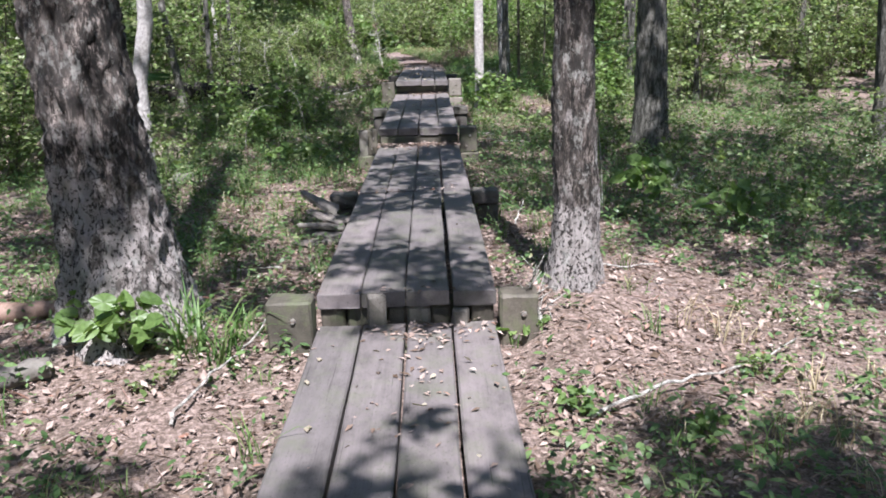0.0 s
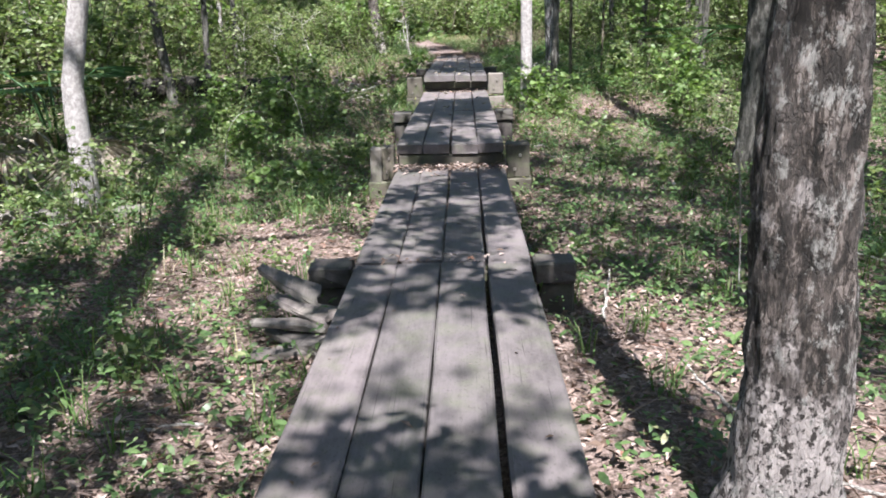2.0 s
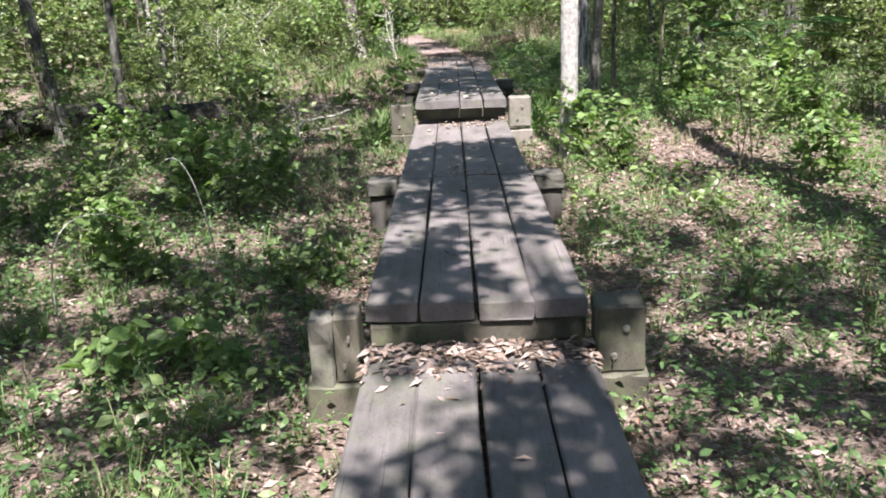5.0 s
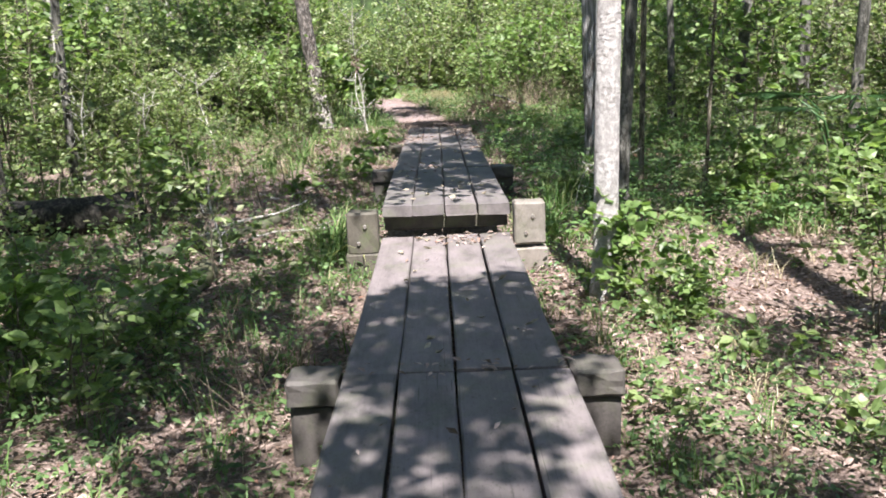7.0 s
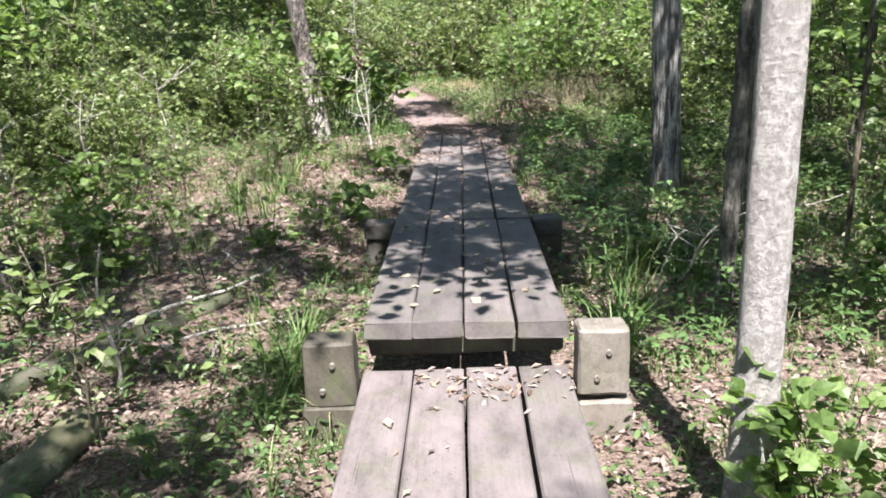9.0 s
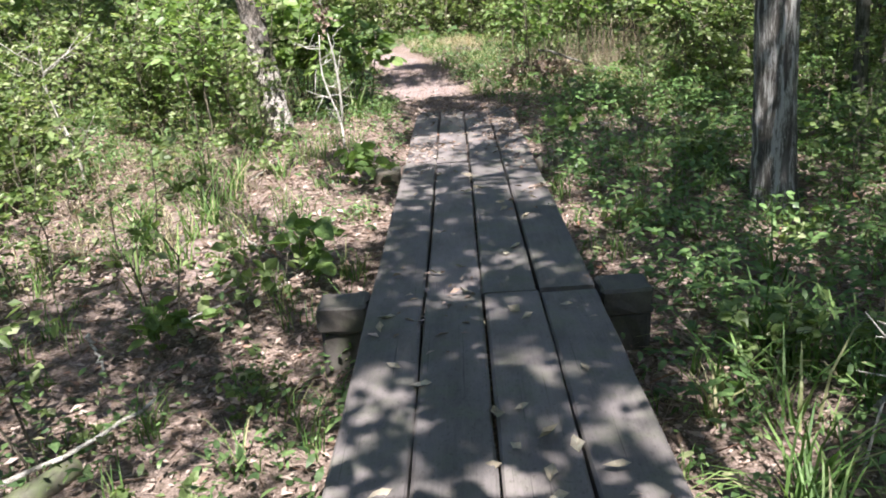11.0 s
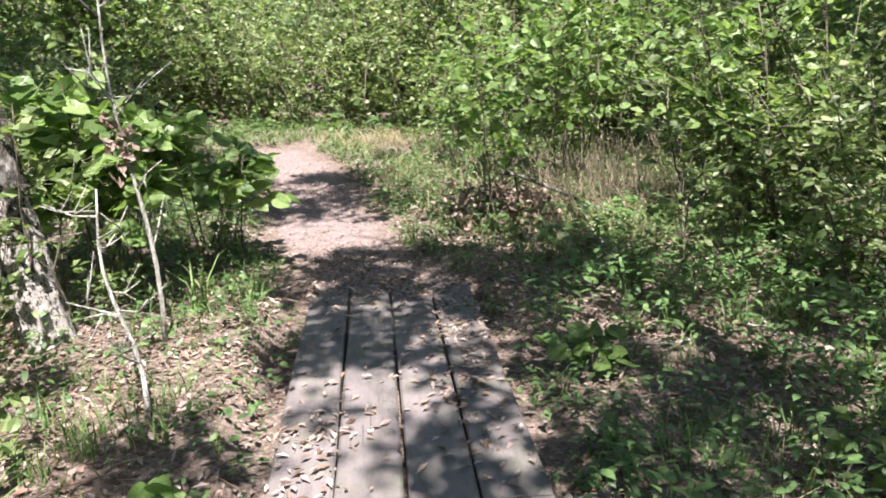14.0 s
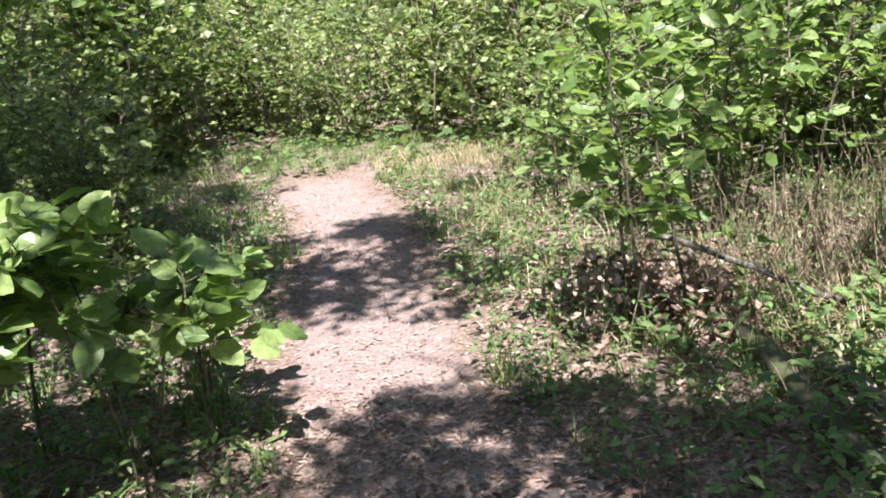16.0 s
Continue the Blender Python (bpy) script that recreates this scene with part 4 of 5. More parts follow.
# broad-leaved saplings that stand close to the walk
broad = shrub("sapling", "broad-leaved sapling with large soft heart-shaped leaves", "sapling", 61, 1.15, 4, 8, 6, 0.122, HEART, BROAD, 0.36, 0.6, 0.008, -0.35, (0.15, 0.4))
scatter(broad, [place(-1.32, 18.25, 0.6, 1.05), place(-1.8, 18.6, 2.6, 1.2), place(-1.6, 18.0, 5.0, 0.95), place(-1.15, 18.7, 2.2, 0.95), place(-1.15, 19.1, 4.0, 0.65)])
broad2 = shrub("sapling", "leggy sapling with broad bright leaves over a thin dark stem", "sapling", 62, 1.7, 3, 18, 6, 0.082, HEART, BROAD, 0.28, 0.35, 0.010, -0.25, (0.25, 0.65))
scatter(broad2, [place(0.86, 19.5, 0.3, 1.0), place(2.0, 20.6, 4.1, 1.15), place(1.25, 21.3, 5.2, 1.0), place(2.6, 19.4, 1.2, 1.05), place(0.75, 22.4, 3.2, 0.8), place(2.9, 21.8, 0.2, 1.2), place(2.6, 18.9, 5.4, 1.15), place(1.5, 20.7, 0.9, 1.1), place(1.8, 21.4, 2.0, 1.2), place(-2.25, 17.0, 1.3, 0.95), place(-2.6, 17.9, 4.4, 0.9)])
broad3 = shrub("sapling", "small sapling with a few large dark green leaves", "sapling", 63, 0.55, 3, 4, 4, 0.14, HEART, BROAD, 0.5, 0.35, 0.005, -0.3, (0.1, 0.22))
scatter(broad3, [place(-0.86, 14.1, 0.2, 0.8), place(-1.42, 6.2, 1.0, 0.6), place(-1.72, 6.0, 2.2, 0.65), place(-1.2, 5.95, 3.0, 0.5), place(-0.75, 15.6, 4.1, 0.7), place(-1.45, -0.25, 1.4, 0.75), place(-1.62, -0.15, 3.4, 0.7),
                 place(0.60, -0.05, 2.0, 0.42), place(0.75, -0.9, 0.6, 0.3), place(1.2, -1.2, 2.8, 0.32), place(-1.43, 13.4, 5.1, 0.55), place(0.85, 16.9, 0.8, 0.6), place(2.1, 3.3, 0.4, 1.0), place(2.5, 2.2, 1.9, 0.9)])
for m in spots_in(16, -8, 8, 24.5, 30, 1.6, 1.2, 2.0) + spots_in(12, 3.6, 7, 11, 24, 3.2, 1.0, 1.7) + spots_in(8, -8, -5.2, 11, 24, 5.0, 1.0, 1.6):
    copy_thing_scaled(broad2, m)
bush = shrub("shrub", "leafy bush of pointed green leaves beside a pale trunk", "shrub", 64, 0.8, 6, 12, 6, 0.095, OVAL, BROAD, 0.55, 0.2, 0.007, -0.1, (0.15, 0.4))
scatter(bush, [place(1.25, 9.85, 0.5, 0.85), place(1.45, 9.55, 1.8, 0.5), place(3.4, 10.9, 3.3, 0.8), place(-2.45, 9.9, 2.0, 0.85), place(-3.4, 10.7, 0.4, 0.8), place(-3.1, 8.8, 4.4, 0.65), place(3.4, 11.6, 5.1, 1.2), place(3.0, 9.2, 2.4, 0.8), place(-1.95, 8.7, 0.3, 1.0), place(-2.3, 7.6, 2.9, 0.7), place(-1.75, 9.5, 4.9, 0.75), place(2.9, 12.2, 0.9, 1.0), place(-2.6, 12.9, 3.6, 0.8), place(-3.0, 14.2, 1.2, 0.9)])
end_bush = shrub("shrub", "dense sunlit bush at the bend of the trail", "shrub", 65, 1.6, 9, 20, 9, 0.085, KITE, SHRUB, 0.55, 0.05, 0.009)
scatter(end_bush, [place(0.5, 25.4, 0.1, 1.2), place(-0.2, 26.2, 1.5, 1.4), place(1.8, 24.2, 2.4, 1.1), place(3.2, 24.4, 3.1, 1.3), place(-3.6, 26.4, 4.0, 1.3), place(-2.8, 28.6, 5.0, 1.5), place(-0.2, 28.5, 0.7, 1.6), place(-5.0, 24.6, 2.2, 1.2),
                   place(1.5, 27.5, 1.1, 1.6), place(-4.4, 21.2, 3.7, 1.0), place(-3.3, 19.6, 2.9, 0.9), place(-2.9, 22.4, 0.9, 1.0), place(-1.2, 26.8, 2.2, 1.1), place(-1.9, 27.5, 4.2, 1.0), place(-0.9, 29.8, 5.5, 1.7), place(-2.2, 31.5, 0.5, 1.7), place(0.9, 30.5, 1.5, 1.9), place(-3.9, 31.0, 3.5, 1.8),
                   place(1.1, 23.6, 2.7, 0.75), place(2.4, 22.9, 0.3, 0.9), place(3.4, 21.2, 4.4, 0.95), place(3.9, 23.0, 2.0, 1.2)])

# ground cover, grass and fallen leaves
def cover_density(x, y):
    d = 0.7 + 0.7 * lump(1.5 * x, 1.5 * y, 9.0)
    d = d + 0.6 * (x > 0.95) * (y > 1.7) * (y < 9.0) + 0.5 * (x > 1.3) * (y > 11.8) + 0.4 * (x < -0.85) * ((y > 4.9) & (y < 11.5))
    for cx, cy, rx, ry, k in [(2.6, 4.6, 1.6, 2.2, 0.4), (-2.4, 4.4, 1.0, 1.8, 0.35), (1.5, 0.1, 1.1, 1.3, -0.75), (-2.0, 14.4, 1.6, 1.9, -0.75), (-1.2, 3.6, 0.7, 0.8, -0.6), (1.2, 2.2, 0.45, 0.6, -0.9), (2.1, 10.6, 1.0, 1.0, -0.7), (-1.1, -0.6, 0.7, 1.1, -0.7), (-1.2, 12.6, 0.8, 0.9, -0.4), (-1.7, -1.8, 0.7, 0.6, 1.0), (1.7, -1.6, 0.8, 0.5, 0.8)]:
        d = d + k * np.exp(-(((x - cx) / rx) ** 2 + ((y - cy) / ry) ** 2))
    d = d + 0.45 * ((y > 18.6) & (y < 22.5) & (np.abs(x - trail_x(y)) < 1.6)) - 0.6 * np.exp(-(((x + 0.9) / 1.8) ** 2 + ((y - 24.6) / 1.1) ** 2))
    return np.clip(d, 0.03, 1)


def field(n, x0, x1, y0, y1, clear, density):
    x, y = sr.uniform(x0, x1, n), sr.uniform(y0, y1, n)
    keep = (np.where(y > 24.6, 9.0, path_gap(x, y)) > clear + np.where(y > 18.4, 0.16 * lump(2.3 * x, 2.3 * y, 3.0), 0.0) + 0.12 * sr.random(n)) & (sr.random(n) < density(x, y))
    return x[keep], y[keep]


x, y = field(88000, -6.5, 7, -3.5, 27, 0.46, cover_density)
m = 5
at = np.repeat(np.stack([x, y, ground_z(x, y)], -1), m, 0)
hgt = np.repeat(0.03 + 0.2 * sr.random(len(x)) ** 1.5, m)
at = at + np.stack([sr.normal(0, 0.035, len(at)), sr.normal(0, 0.035, len(at)), hgt * sr.uniform(0.4, 1.1, len(at))], -1)
along, up = wild(len(at), 0.35)
size = 0.017 + 0.05 * sr.random(len(at)) ** 1.7
close = np.repeat((np.abs(x) < 2.4) & (y < 20), m)
for sel, shape, words in ((close, LENS, "low green leafy ground cover beside the boardwalk"), (~close, KITE, "low green leafy ground cover over the forest floor")):
    ob = mesh_object("ground_cover", leaf_cloud("ground_cover", at[sel], along[sel], up[sel], size[sel], shape), COVER)
    tagged(ob, words, "ground cover", kind="stuff")


x, y = field(3600, 0.7, 4.2, 11.3, 19.5, 0.66, lambda x, y: np.clip(0.45 + 0.9 * lump(1.7 * x, 1.7 * y, 7.0), 0, 1))
at = np.repeat(np.stack([x, y, ground_z(x, y)], -1), 6, 0)
at = at + np.stack([sr.normal(0, 0.06, len(at)), sr.normal(0, 0.06, len(at)), np.repeat(sr.uniform(0.06, 0.26, len(x)), 6)], -1)
along, up = wild(len(at), 0.25)
ob = mesh_object("fern_cover", leaf_cloud("fern_cover", at, along, up, sr.uniform(0.035, 0.085, len(at)), LENS), FERN)
tagged(ob, "fresh green ferny plants growing in shade", "ground cover", kind="stuff")


x, y = field(42000, -20, 20, -14, 42, 6.0, lambda x, y: np.clip(0.55 + 0.8 * lump(0.8 * x, 0.8 * y, 6.0), 0.05, 1))
at = np.repeat(np.stack([x, y, ground_z(x, y)], -1), 2, 0) + np.stack([sr.normal(0, 0.08, 2 * len(x)), sr.normal(0, 0.08, 2 * len(x)), sr.uniform(0.03, 0.25, 2 * len(x))], -1)
along, up = wild(len(at), 0.3)
ob = mesh_object("outer_ground_cover", leaf_cloud("outer_ground_cover", at, along, up, sr.uniform(0.09, 0.2, len(at)), KITE), COVER)
tagged(ob, "green leafy ground cover deeper in the woods", "ground cover", kind="stuff")


def blades(x, y, per, length, width, lean):
    """Arching blades in tufts; each blade is a strip of two quads and a tip."""
    n = len(x) * per
    base = np.repeat(np.stack([x, y, ground_z(x, y) - 0.02], -1), per, 0) + np.stack([sr.normal(0, 0.03, n), sr.normal(0, 0.03, n), np.zeros(n)], -1)
    a = sr.uniform(0, 6.28, n)
    d = np.stack([np.cos(a), np.sin(a), np.zeros(n)], -1)
    side = np.stack([-np.sin(a), np.cos(a), np.zeros(n)], -1)
    ln = np.repeat(sr.uniform(*length, len(x)), per) * sr.uniform(0.6, 1.1, n)
    bend = sr.uniform(*lean, n)
    out = []
    for f, w in ((0, 1), (0.45, 0.85), (0.8, 0.5)):
        c = base + d * (ln * bend * f ** 1.8)[:, None] + np.array([0, 0, 1.0]) * (ln * (f - 0.45 * bend * f ** 2.5))[:, None]
        out += [c + side * width * w, c - side * width * w]
    out.append(base + d * (ln * bend)[:, None] + np.array([0, 0, 1.0]) * (ln * (1 - 0.55 * bend))[:, None])
    v = np.stack(out, 1).reshape(-1, 3)
    k = (np.arange(n) * 7)[:, None, None]
    q = (np.array([[0, 1, 3, 2], [2, 3, 5, 4]])[None] + k).reshape(-1, 4)
    t = (np.array([[4, 5, 6]])[None] + k).reshape(-1, 3)
    return np_mesh("grass", v, [q, t])


def grass_density(x, y):
    d = 0.25 + 0.7 * lump(0.9 * x, 0.9 * y, 14.0) + 0.5 * (x < -0.8) * (y > 4.8) * (y < 9.5) + 0.35 * (x < -0.6) * (y > 12) * (y < 24) + 0.5 * (y > 18.8) + 0.45 * (x > 0.6) * (y > 11.3) * (y < 16.5)
    return np.clip(d, 0.04, 1) * np.where((x > 0.6) & (y < 1.4), 0.25, 1.0) * np.where((x < -0.8) & (y > 12.5) & (y < 15.5), 0.45, 1.0)


x, y = field(10000, -6, 6, -3, 27, 0.46, grass_density)
ob = mesh_object("grass", blades(x, y, 13, (0.10, 0.32), 0.0034, (0.2, 0.9)), GRASS)
tagged(ob, "thin tufts of green and straw-coloured grass", "grass", kind="stuff")
x = np.concatenate([sr.normal(-1.05, 0.12, 6), sr.normal(-1.75, 0.25, 16), sr.normal(-1.05, 0.03, 1), sr.normal(0.9, 0.15, 12), sr.normal(1.25, 0.2, 14), sr.normal(-0.85, 0.1, 12)])
y = np.concatenate([sr.normal(-0.1, 0.15, 6), sr.normal(15.2, 0.5, 16), sr.normal(17.85, 0.05, 1), sr.normal(11.9, 0.4, 12), sr.normal(12.9, 0.4, 14), sr.normal(11.2, 0.3, 12)])
ob = mesh_object("tall_grass", blades(x, y, 16, (0.3, 0.55), 0.006, (0.3, 1.0)), GRASS)
tagged(ob, "taller clumps of broad-bladed grass beside the boardwalk", "grass", kind="stuff")


def litter_density(x, y):
    return np.clip(0.8 + 0.5 * lump(1.4 * x, 1.4 * y, 2.0), 0.25, 1)


x, y = field(180000, -3.7, 3.7, -4, 24, 0.46, litter_density)
z = ground_z(x, y) + sr.uniform(0.003, 0.024, len(x))
along, up = wild(len(x), 0.42)
ob = mesh_object("leaf_litter", leaf_cloud("leaf_litter", np.stack([x, y, z], -1), along, up, 0.014 + 0.055 * sr.random(len(x)) ** 1.7, DRY), LITTER)
tagged(ob, "dry fallen leaves strewn over the forest floor", "leaf litter", kind="stuff")


x, y = field(42000, -3.8, 3.8, -4, 24, 0.47, litter_density)
along, up = wild(len(x), 0.18)
STRAW = (np.array([[0.012, 0, 0], [0.016, 0.5, 0.04], [0, 1, 0], [-0.012, 0.5, 0.04]]), KITE[1])
ob = mesh_object("straw", leaf_cloud("straw", np.stack([x, y, ground_z(x, y) + sr.uniform(0.006, 0.035, len(x))], -1), along, up, sr.uniform(0.06, 0.22, len(x)), STRAW), LITTER)
tagged(ob, "dry straw and needles scattered on the leaf litter", "leaf litter", kind="stuff")


def patch_density(x, y):
    d = 0.25 + 0.35 * lump(1.7 * x, 1.7 * y, 11.0)
    for cx, cy, rx, ry in [(1.2, 0.2, 0.8, 1.2), (-1.1, -0.6, 0.7, 1.1), (1.2, 2.2, 0.5, 0.7), (-1.2, 3.6, 0.8, 0.9), (-1.1, 1.6, 0.6, 0.9), (1.2, 7.2, 0.5, 1.2), (1.3, 9.4, 0.6, 0.8), (2.1, 10.6, 0.9, 0.9), (-1.6, 13.6, 1.1, 1.6), (-1.3, 16.0, 0.7, 0.8), (1.1, 18.9, 0.6, 0.8)]:
        d = d + 0.8 * np.exp(-(((x - cx) / rx) ** 2 + ((y - cy) / ry) ** 2))
    return np.clip(d, 0.05, 1)


x, y = field(22000, -3.4, 3.4, -3.6, 21, 0.5, patch_density)
along, up = wild(len(x), 0.5)
ob = mesh_object("curled_leaves", leaf_cloud("curled_leaves", np.stack([x, y, ground_z(x, y) + sr.uniform(0.008, 0.035, len(x))], -1), along, up, 0.024 + 0.05 * sr.random(len(x)) ** 1.8, CURL), LITTER)
tagged(ob, "large curled pinkish-brown dry leaves on the forest floor", "leaf litter", kind="stuff")


def deck_top(y):
    return np.interp(y, [-8, -0.001, 0, 5.699, 5.7, 8.26, 10.984, 10.985, 13.1, 15.78, 18.35], [-0.175, -0.175, 0, 0, 0.187, 0.195, 0.187, 0.412, 0.405, 0.385, 0.385])


lx, ly = [sr.uniform(-0.45, 0.45, 120)], [sr.uniform(-4, 18.3, 120)]
for cx, cy, sx, sy, n in [(0.0, 5.5, 0.28, 0.1, 120), (0.15, -0.13, 0.2, 0.11, 130), (0.1, 10.8, 0.16, 0.10, 90), (0.05, -0.7, 0.12, 0.4, 60), (0.32, 17.3, 0.11, 0.7, 420), (0.0, 18.1, 0.32, 0.16, 300), (-0.2, 17.0, 0.2, 0.5, 90), (0.3, 16.4, 0.09, 0.6, 120), (-0.25, 16.35, 0.14, 0.10, 90), (0.4, 14.85, 0.05, 0.05, 24),
                          (-0.2, 12.95, 0.1, 0.25, 40), (0.0, 2.75, 0.3, 0.05, 40), (0.0, 18.2, 0.3, 0.14, 170), (0.1, 8.3, 0.25, 0.05, 36), (-0.33, 15.9, 0.08, 0.3, 60)]:
    lx.append(np.clip(sr.normal(cx, sx, n), -0.46, 0.46))
    ly.append(cy + np.minimum(sr.normal(0, sy, n), 1.5 * sy))
lx, ly = np.concatenate(lx), np.concatenate(ly)
along, up = wild(len(lx), 0.22)
ob = mesh_object("fallen_leaves", leaf_cloud("fallen_leaves", np.stack([lx, ly, deck_top(ly) + sr.uniform(0.004, 0.016, len(lx))], -1), along, up, sr.uniform(0.022, 0.062, len(lx)), DRY), LITTER)
tagged(ob, "curled dry leaves lying on the boardwalk planks", "leaf litter", kind="stuff")
n = 70
lx, ly = sr.uniform(-0.42, 0.42, n), np.concatenate([sr.uniform(-2.6, 0, 14), sr.uniform(8.4, 10.9, 14), sr.uniform(11.1, 15.5, 42)])
along, up = wild(n, 0.3)
ob = mesh_object("pale_leaves", leaf_cloud("pale_leaves", np.stack([lx, ly, deck_top(ly) + 0.008], -1), along, up, sr.uniform(0.045, 0.085, n), CURL), PALELEAF)
tagged(ob, "larger pale tan curled leaves lying on the planks", "leaf litter", kind="stuff")
px, py = np.clip(sr.normal(0.04, 0.26, 430), -0.45, 0.45), 5.66 - np.abs(sr.normal(0, 0.13, 430))
along, up = wild(430, 0.2)
ob = mesh_object("leaf_pile", leaf_cloud("leaf_pile", np.stack([px, py, deck_top(py) + sr.uniform(0.003, 0.022, 430)], -1), along, up, sr.uniform(0.03, 0.075, 430), DRY), LITTER)
tagged(ob, "drift of reddish-brown dry leaves against the step", "leaf litter", kind="stuff")
# leaves and crumbs trodden into the trail
x = sr.normal(0, 0.4, 8500)
y = np.concatenate([sr.uniform(18.3, 25, 2500), sr.normal(18.75, 0.28, 3500), sr.normal(21.3, 0.7, 2500)])
x = x + trail_x(y)
along, up = wild(len(x), 0.2)
ob = mesh_object("trail_litter", leaf_cloud("trail_litter", np.stack([x, y, ground_z(x, y) + 0.006], -1), along, up, sr.uniform(0.012, 0.042, len(x)), DRY), LITTER)
tagged(ob, "crumbled dry leaves trodden into the bare trail", "leaf litter", kind="stuff")


DRYGRASS = leaf_mat("dry_grass", [(0.0, (0.2, 0.15, 0.09)), (0.5, (0.36, 0.3, 0.19)), (1.0, (0.5, 0.45, 0.33))], 0.2, 0.7)
gx2, gy2 = [], []
for cx, cy, sx, sy, n in [(1.9, -0.9, 0.5, 0.5, 26), (-2.3, 14.9, 0.7, 0.8, 30), (1.1, 9.2, 0.3, 0.7, 16), (1.7, 19.8, 0.5, 0.5, 110), (-1.3, 4.4, 0.4, 0.8, 10), (2.3, 11.0, 0.6, 0.7, 16), (0.4, 21.8, 0.3, 0.8, 60), (-0.2, 24.4, 0.8, 0.5, 120), (-2.2, 24.6, 0.6, 0.4, 60)]:
    gx2.append(sr.normal(cx, sx, n))
    gy2.append(sr.normal(cy, sy, n))
gx2, gy2 = np.concatenate(gx2), np.concatenate(gy2)
clear_of = path_gap(gx2, gy2) > 0.66
ob = mesh_object("dry_grass", blades(gx2[clear_of], gy2[clear_of], 14, (0.1, 0.36), 0.0026, (0.3, 1.1)), DRYGRASS)
tagged(ob, "dry straw-coloured grass among the leaf litter", "grass", kind="stuff")

birch = [t[2] for t in TREES if "speckled" in t[2]["label"]][0]
limb_pts = np.array([[0.0, 0.0, 3.1], [-0.3, 0.05, 3.3], [-0.75, -0.05, 3.35], [-1.25, 0.02, 3.3]])
part("limb", np_mesh("limb", *tube(limb_pts, [0.022, 0.016, 0.011, 0.005], 6), True), BARK_W, birch)
lr = np.random.default_rng(6)
u = lr.uniform(0.15, 1.0, 54)
at = np.stack([np.interp(u, [0, 1], [-0.2, -1.3]), lr.normal(0.0, 0.24, 54), 3.3 + lr.normal(0, 0.07, 54)], -1)
along, up = wild(54, 0.25)
tagged(part("limb_foliage", leaf_cloud("limb_foliage", at, along, up, lr.uniform(0.09, 0.15, 54), OVAL), CANOPY, birch), kind="stuff")


# ---- logs, dead wood, palmetto ----
def log(label, a, b, r0, r1, material, seed, name="fallen_log"):
    """A fallen stem between two ground spots (x, y, lift)."""
    za, zb = float(ground_z(a[0], a[1])) + a[2], float(ground_z(b[0], b[1])) + b[2]
    p0, p1 = np.array([a[0], a[1], za]), np.array([b[0], b[1], zb])
    r = np.random.default_rng(seed)
    n = 16
    t = np.linspace(0, 1, n)[:, None]
    ln = np.linalg.norm(p1 - p0)
    pts = p0 + (p1 - p0) * t + r.normal(0, 0.006, (n, 3)) + np.array([0, 0, 0.02 * ln]) * np.sin(t * 3.1 * 2)
    v, f = tube(pts - p0, np.linspace(r0, r1, n) * (1 + 0.06 * np.sin(np.arange(n) * 1.1 + seed)), 18)
    v = v + r.normal(0, 0.035 * r0, v.shape)
    ob = mesh_object(name, np_mesh(name, v, f, True), material)
    ob.location = p0
    return tagged(ob, label, "log" if r0 > 0.03 else "branch")


log("rotting log with shade-dark bark lying in the undergrowth", (-5.4, 12.0, 0.16), (-2.75, 12.4, 0.22), 0.19, 0.15, BARK_D, 1)
log("mossy fallen log beside the boardwalk", (-2.08, 9.5, 0.05), (-1.76, 10.85, 0.09), 0.115, 0.085, PALEMOSS, 2)
log("weathered fallen log on sunny litter", (-2.4, 11.2, 0.03), (-1.55, 12.5, 0.03), 0.07, 0.05, MOSSLOG, 3)
log("broken reddish rotten log", (-2.75, 0.35, 0.06), (-1.95, 0.5, 0.05), 0.07, 0.05, REDWOOD, 4)
log("grey broken log lying near the big tree", (-2.2, -0.75, 0.05), (-1.7, -0.45, 0.06), 0.07, 0.05, DEADWOOD, 5)
log("fallen grey log under the pale tree", (-3.9, 4.9, 0.05), (-2.6, 5.2, 0.05), 0.08, 0.06, DEADWOOD, 6)


def shard(label, x, y, lift, size, turn, seed):
    """A split, tapering slab of grey wood."""
    me = block_mesh(size[0], size[1], size[2], seed, 0.008, "driftwood")
    for v in me.vertices:
        f = 0.5 + v.co.x / size[0]
        ragged = noise.noise(Vector((v.co.y * 30, seed, v.co.z * 20)))
        v.co.y *= 0.35 + 0.85 * f
        v.co.z = v.co.z * (0.6 + 0.4 * f) + 0.006 * math.sin(11 * v.co.x + seed)
        v.co.x += 0.05 * ragged * (f > 0.9 or f < 0.1)
    ob = mesh_object("driftwood", me, DEADWOOD)
    ob.matrix_world = Matrix.Translation((x, y, float(ground_z(x, y)) + lift)) @ Euler([radians(a) for a in turn]).to_matrix().to_4x4()
    return tagged(ob, label, "driftwood")


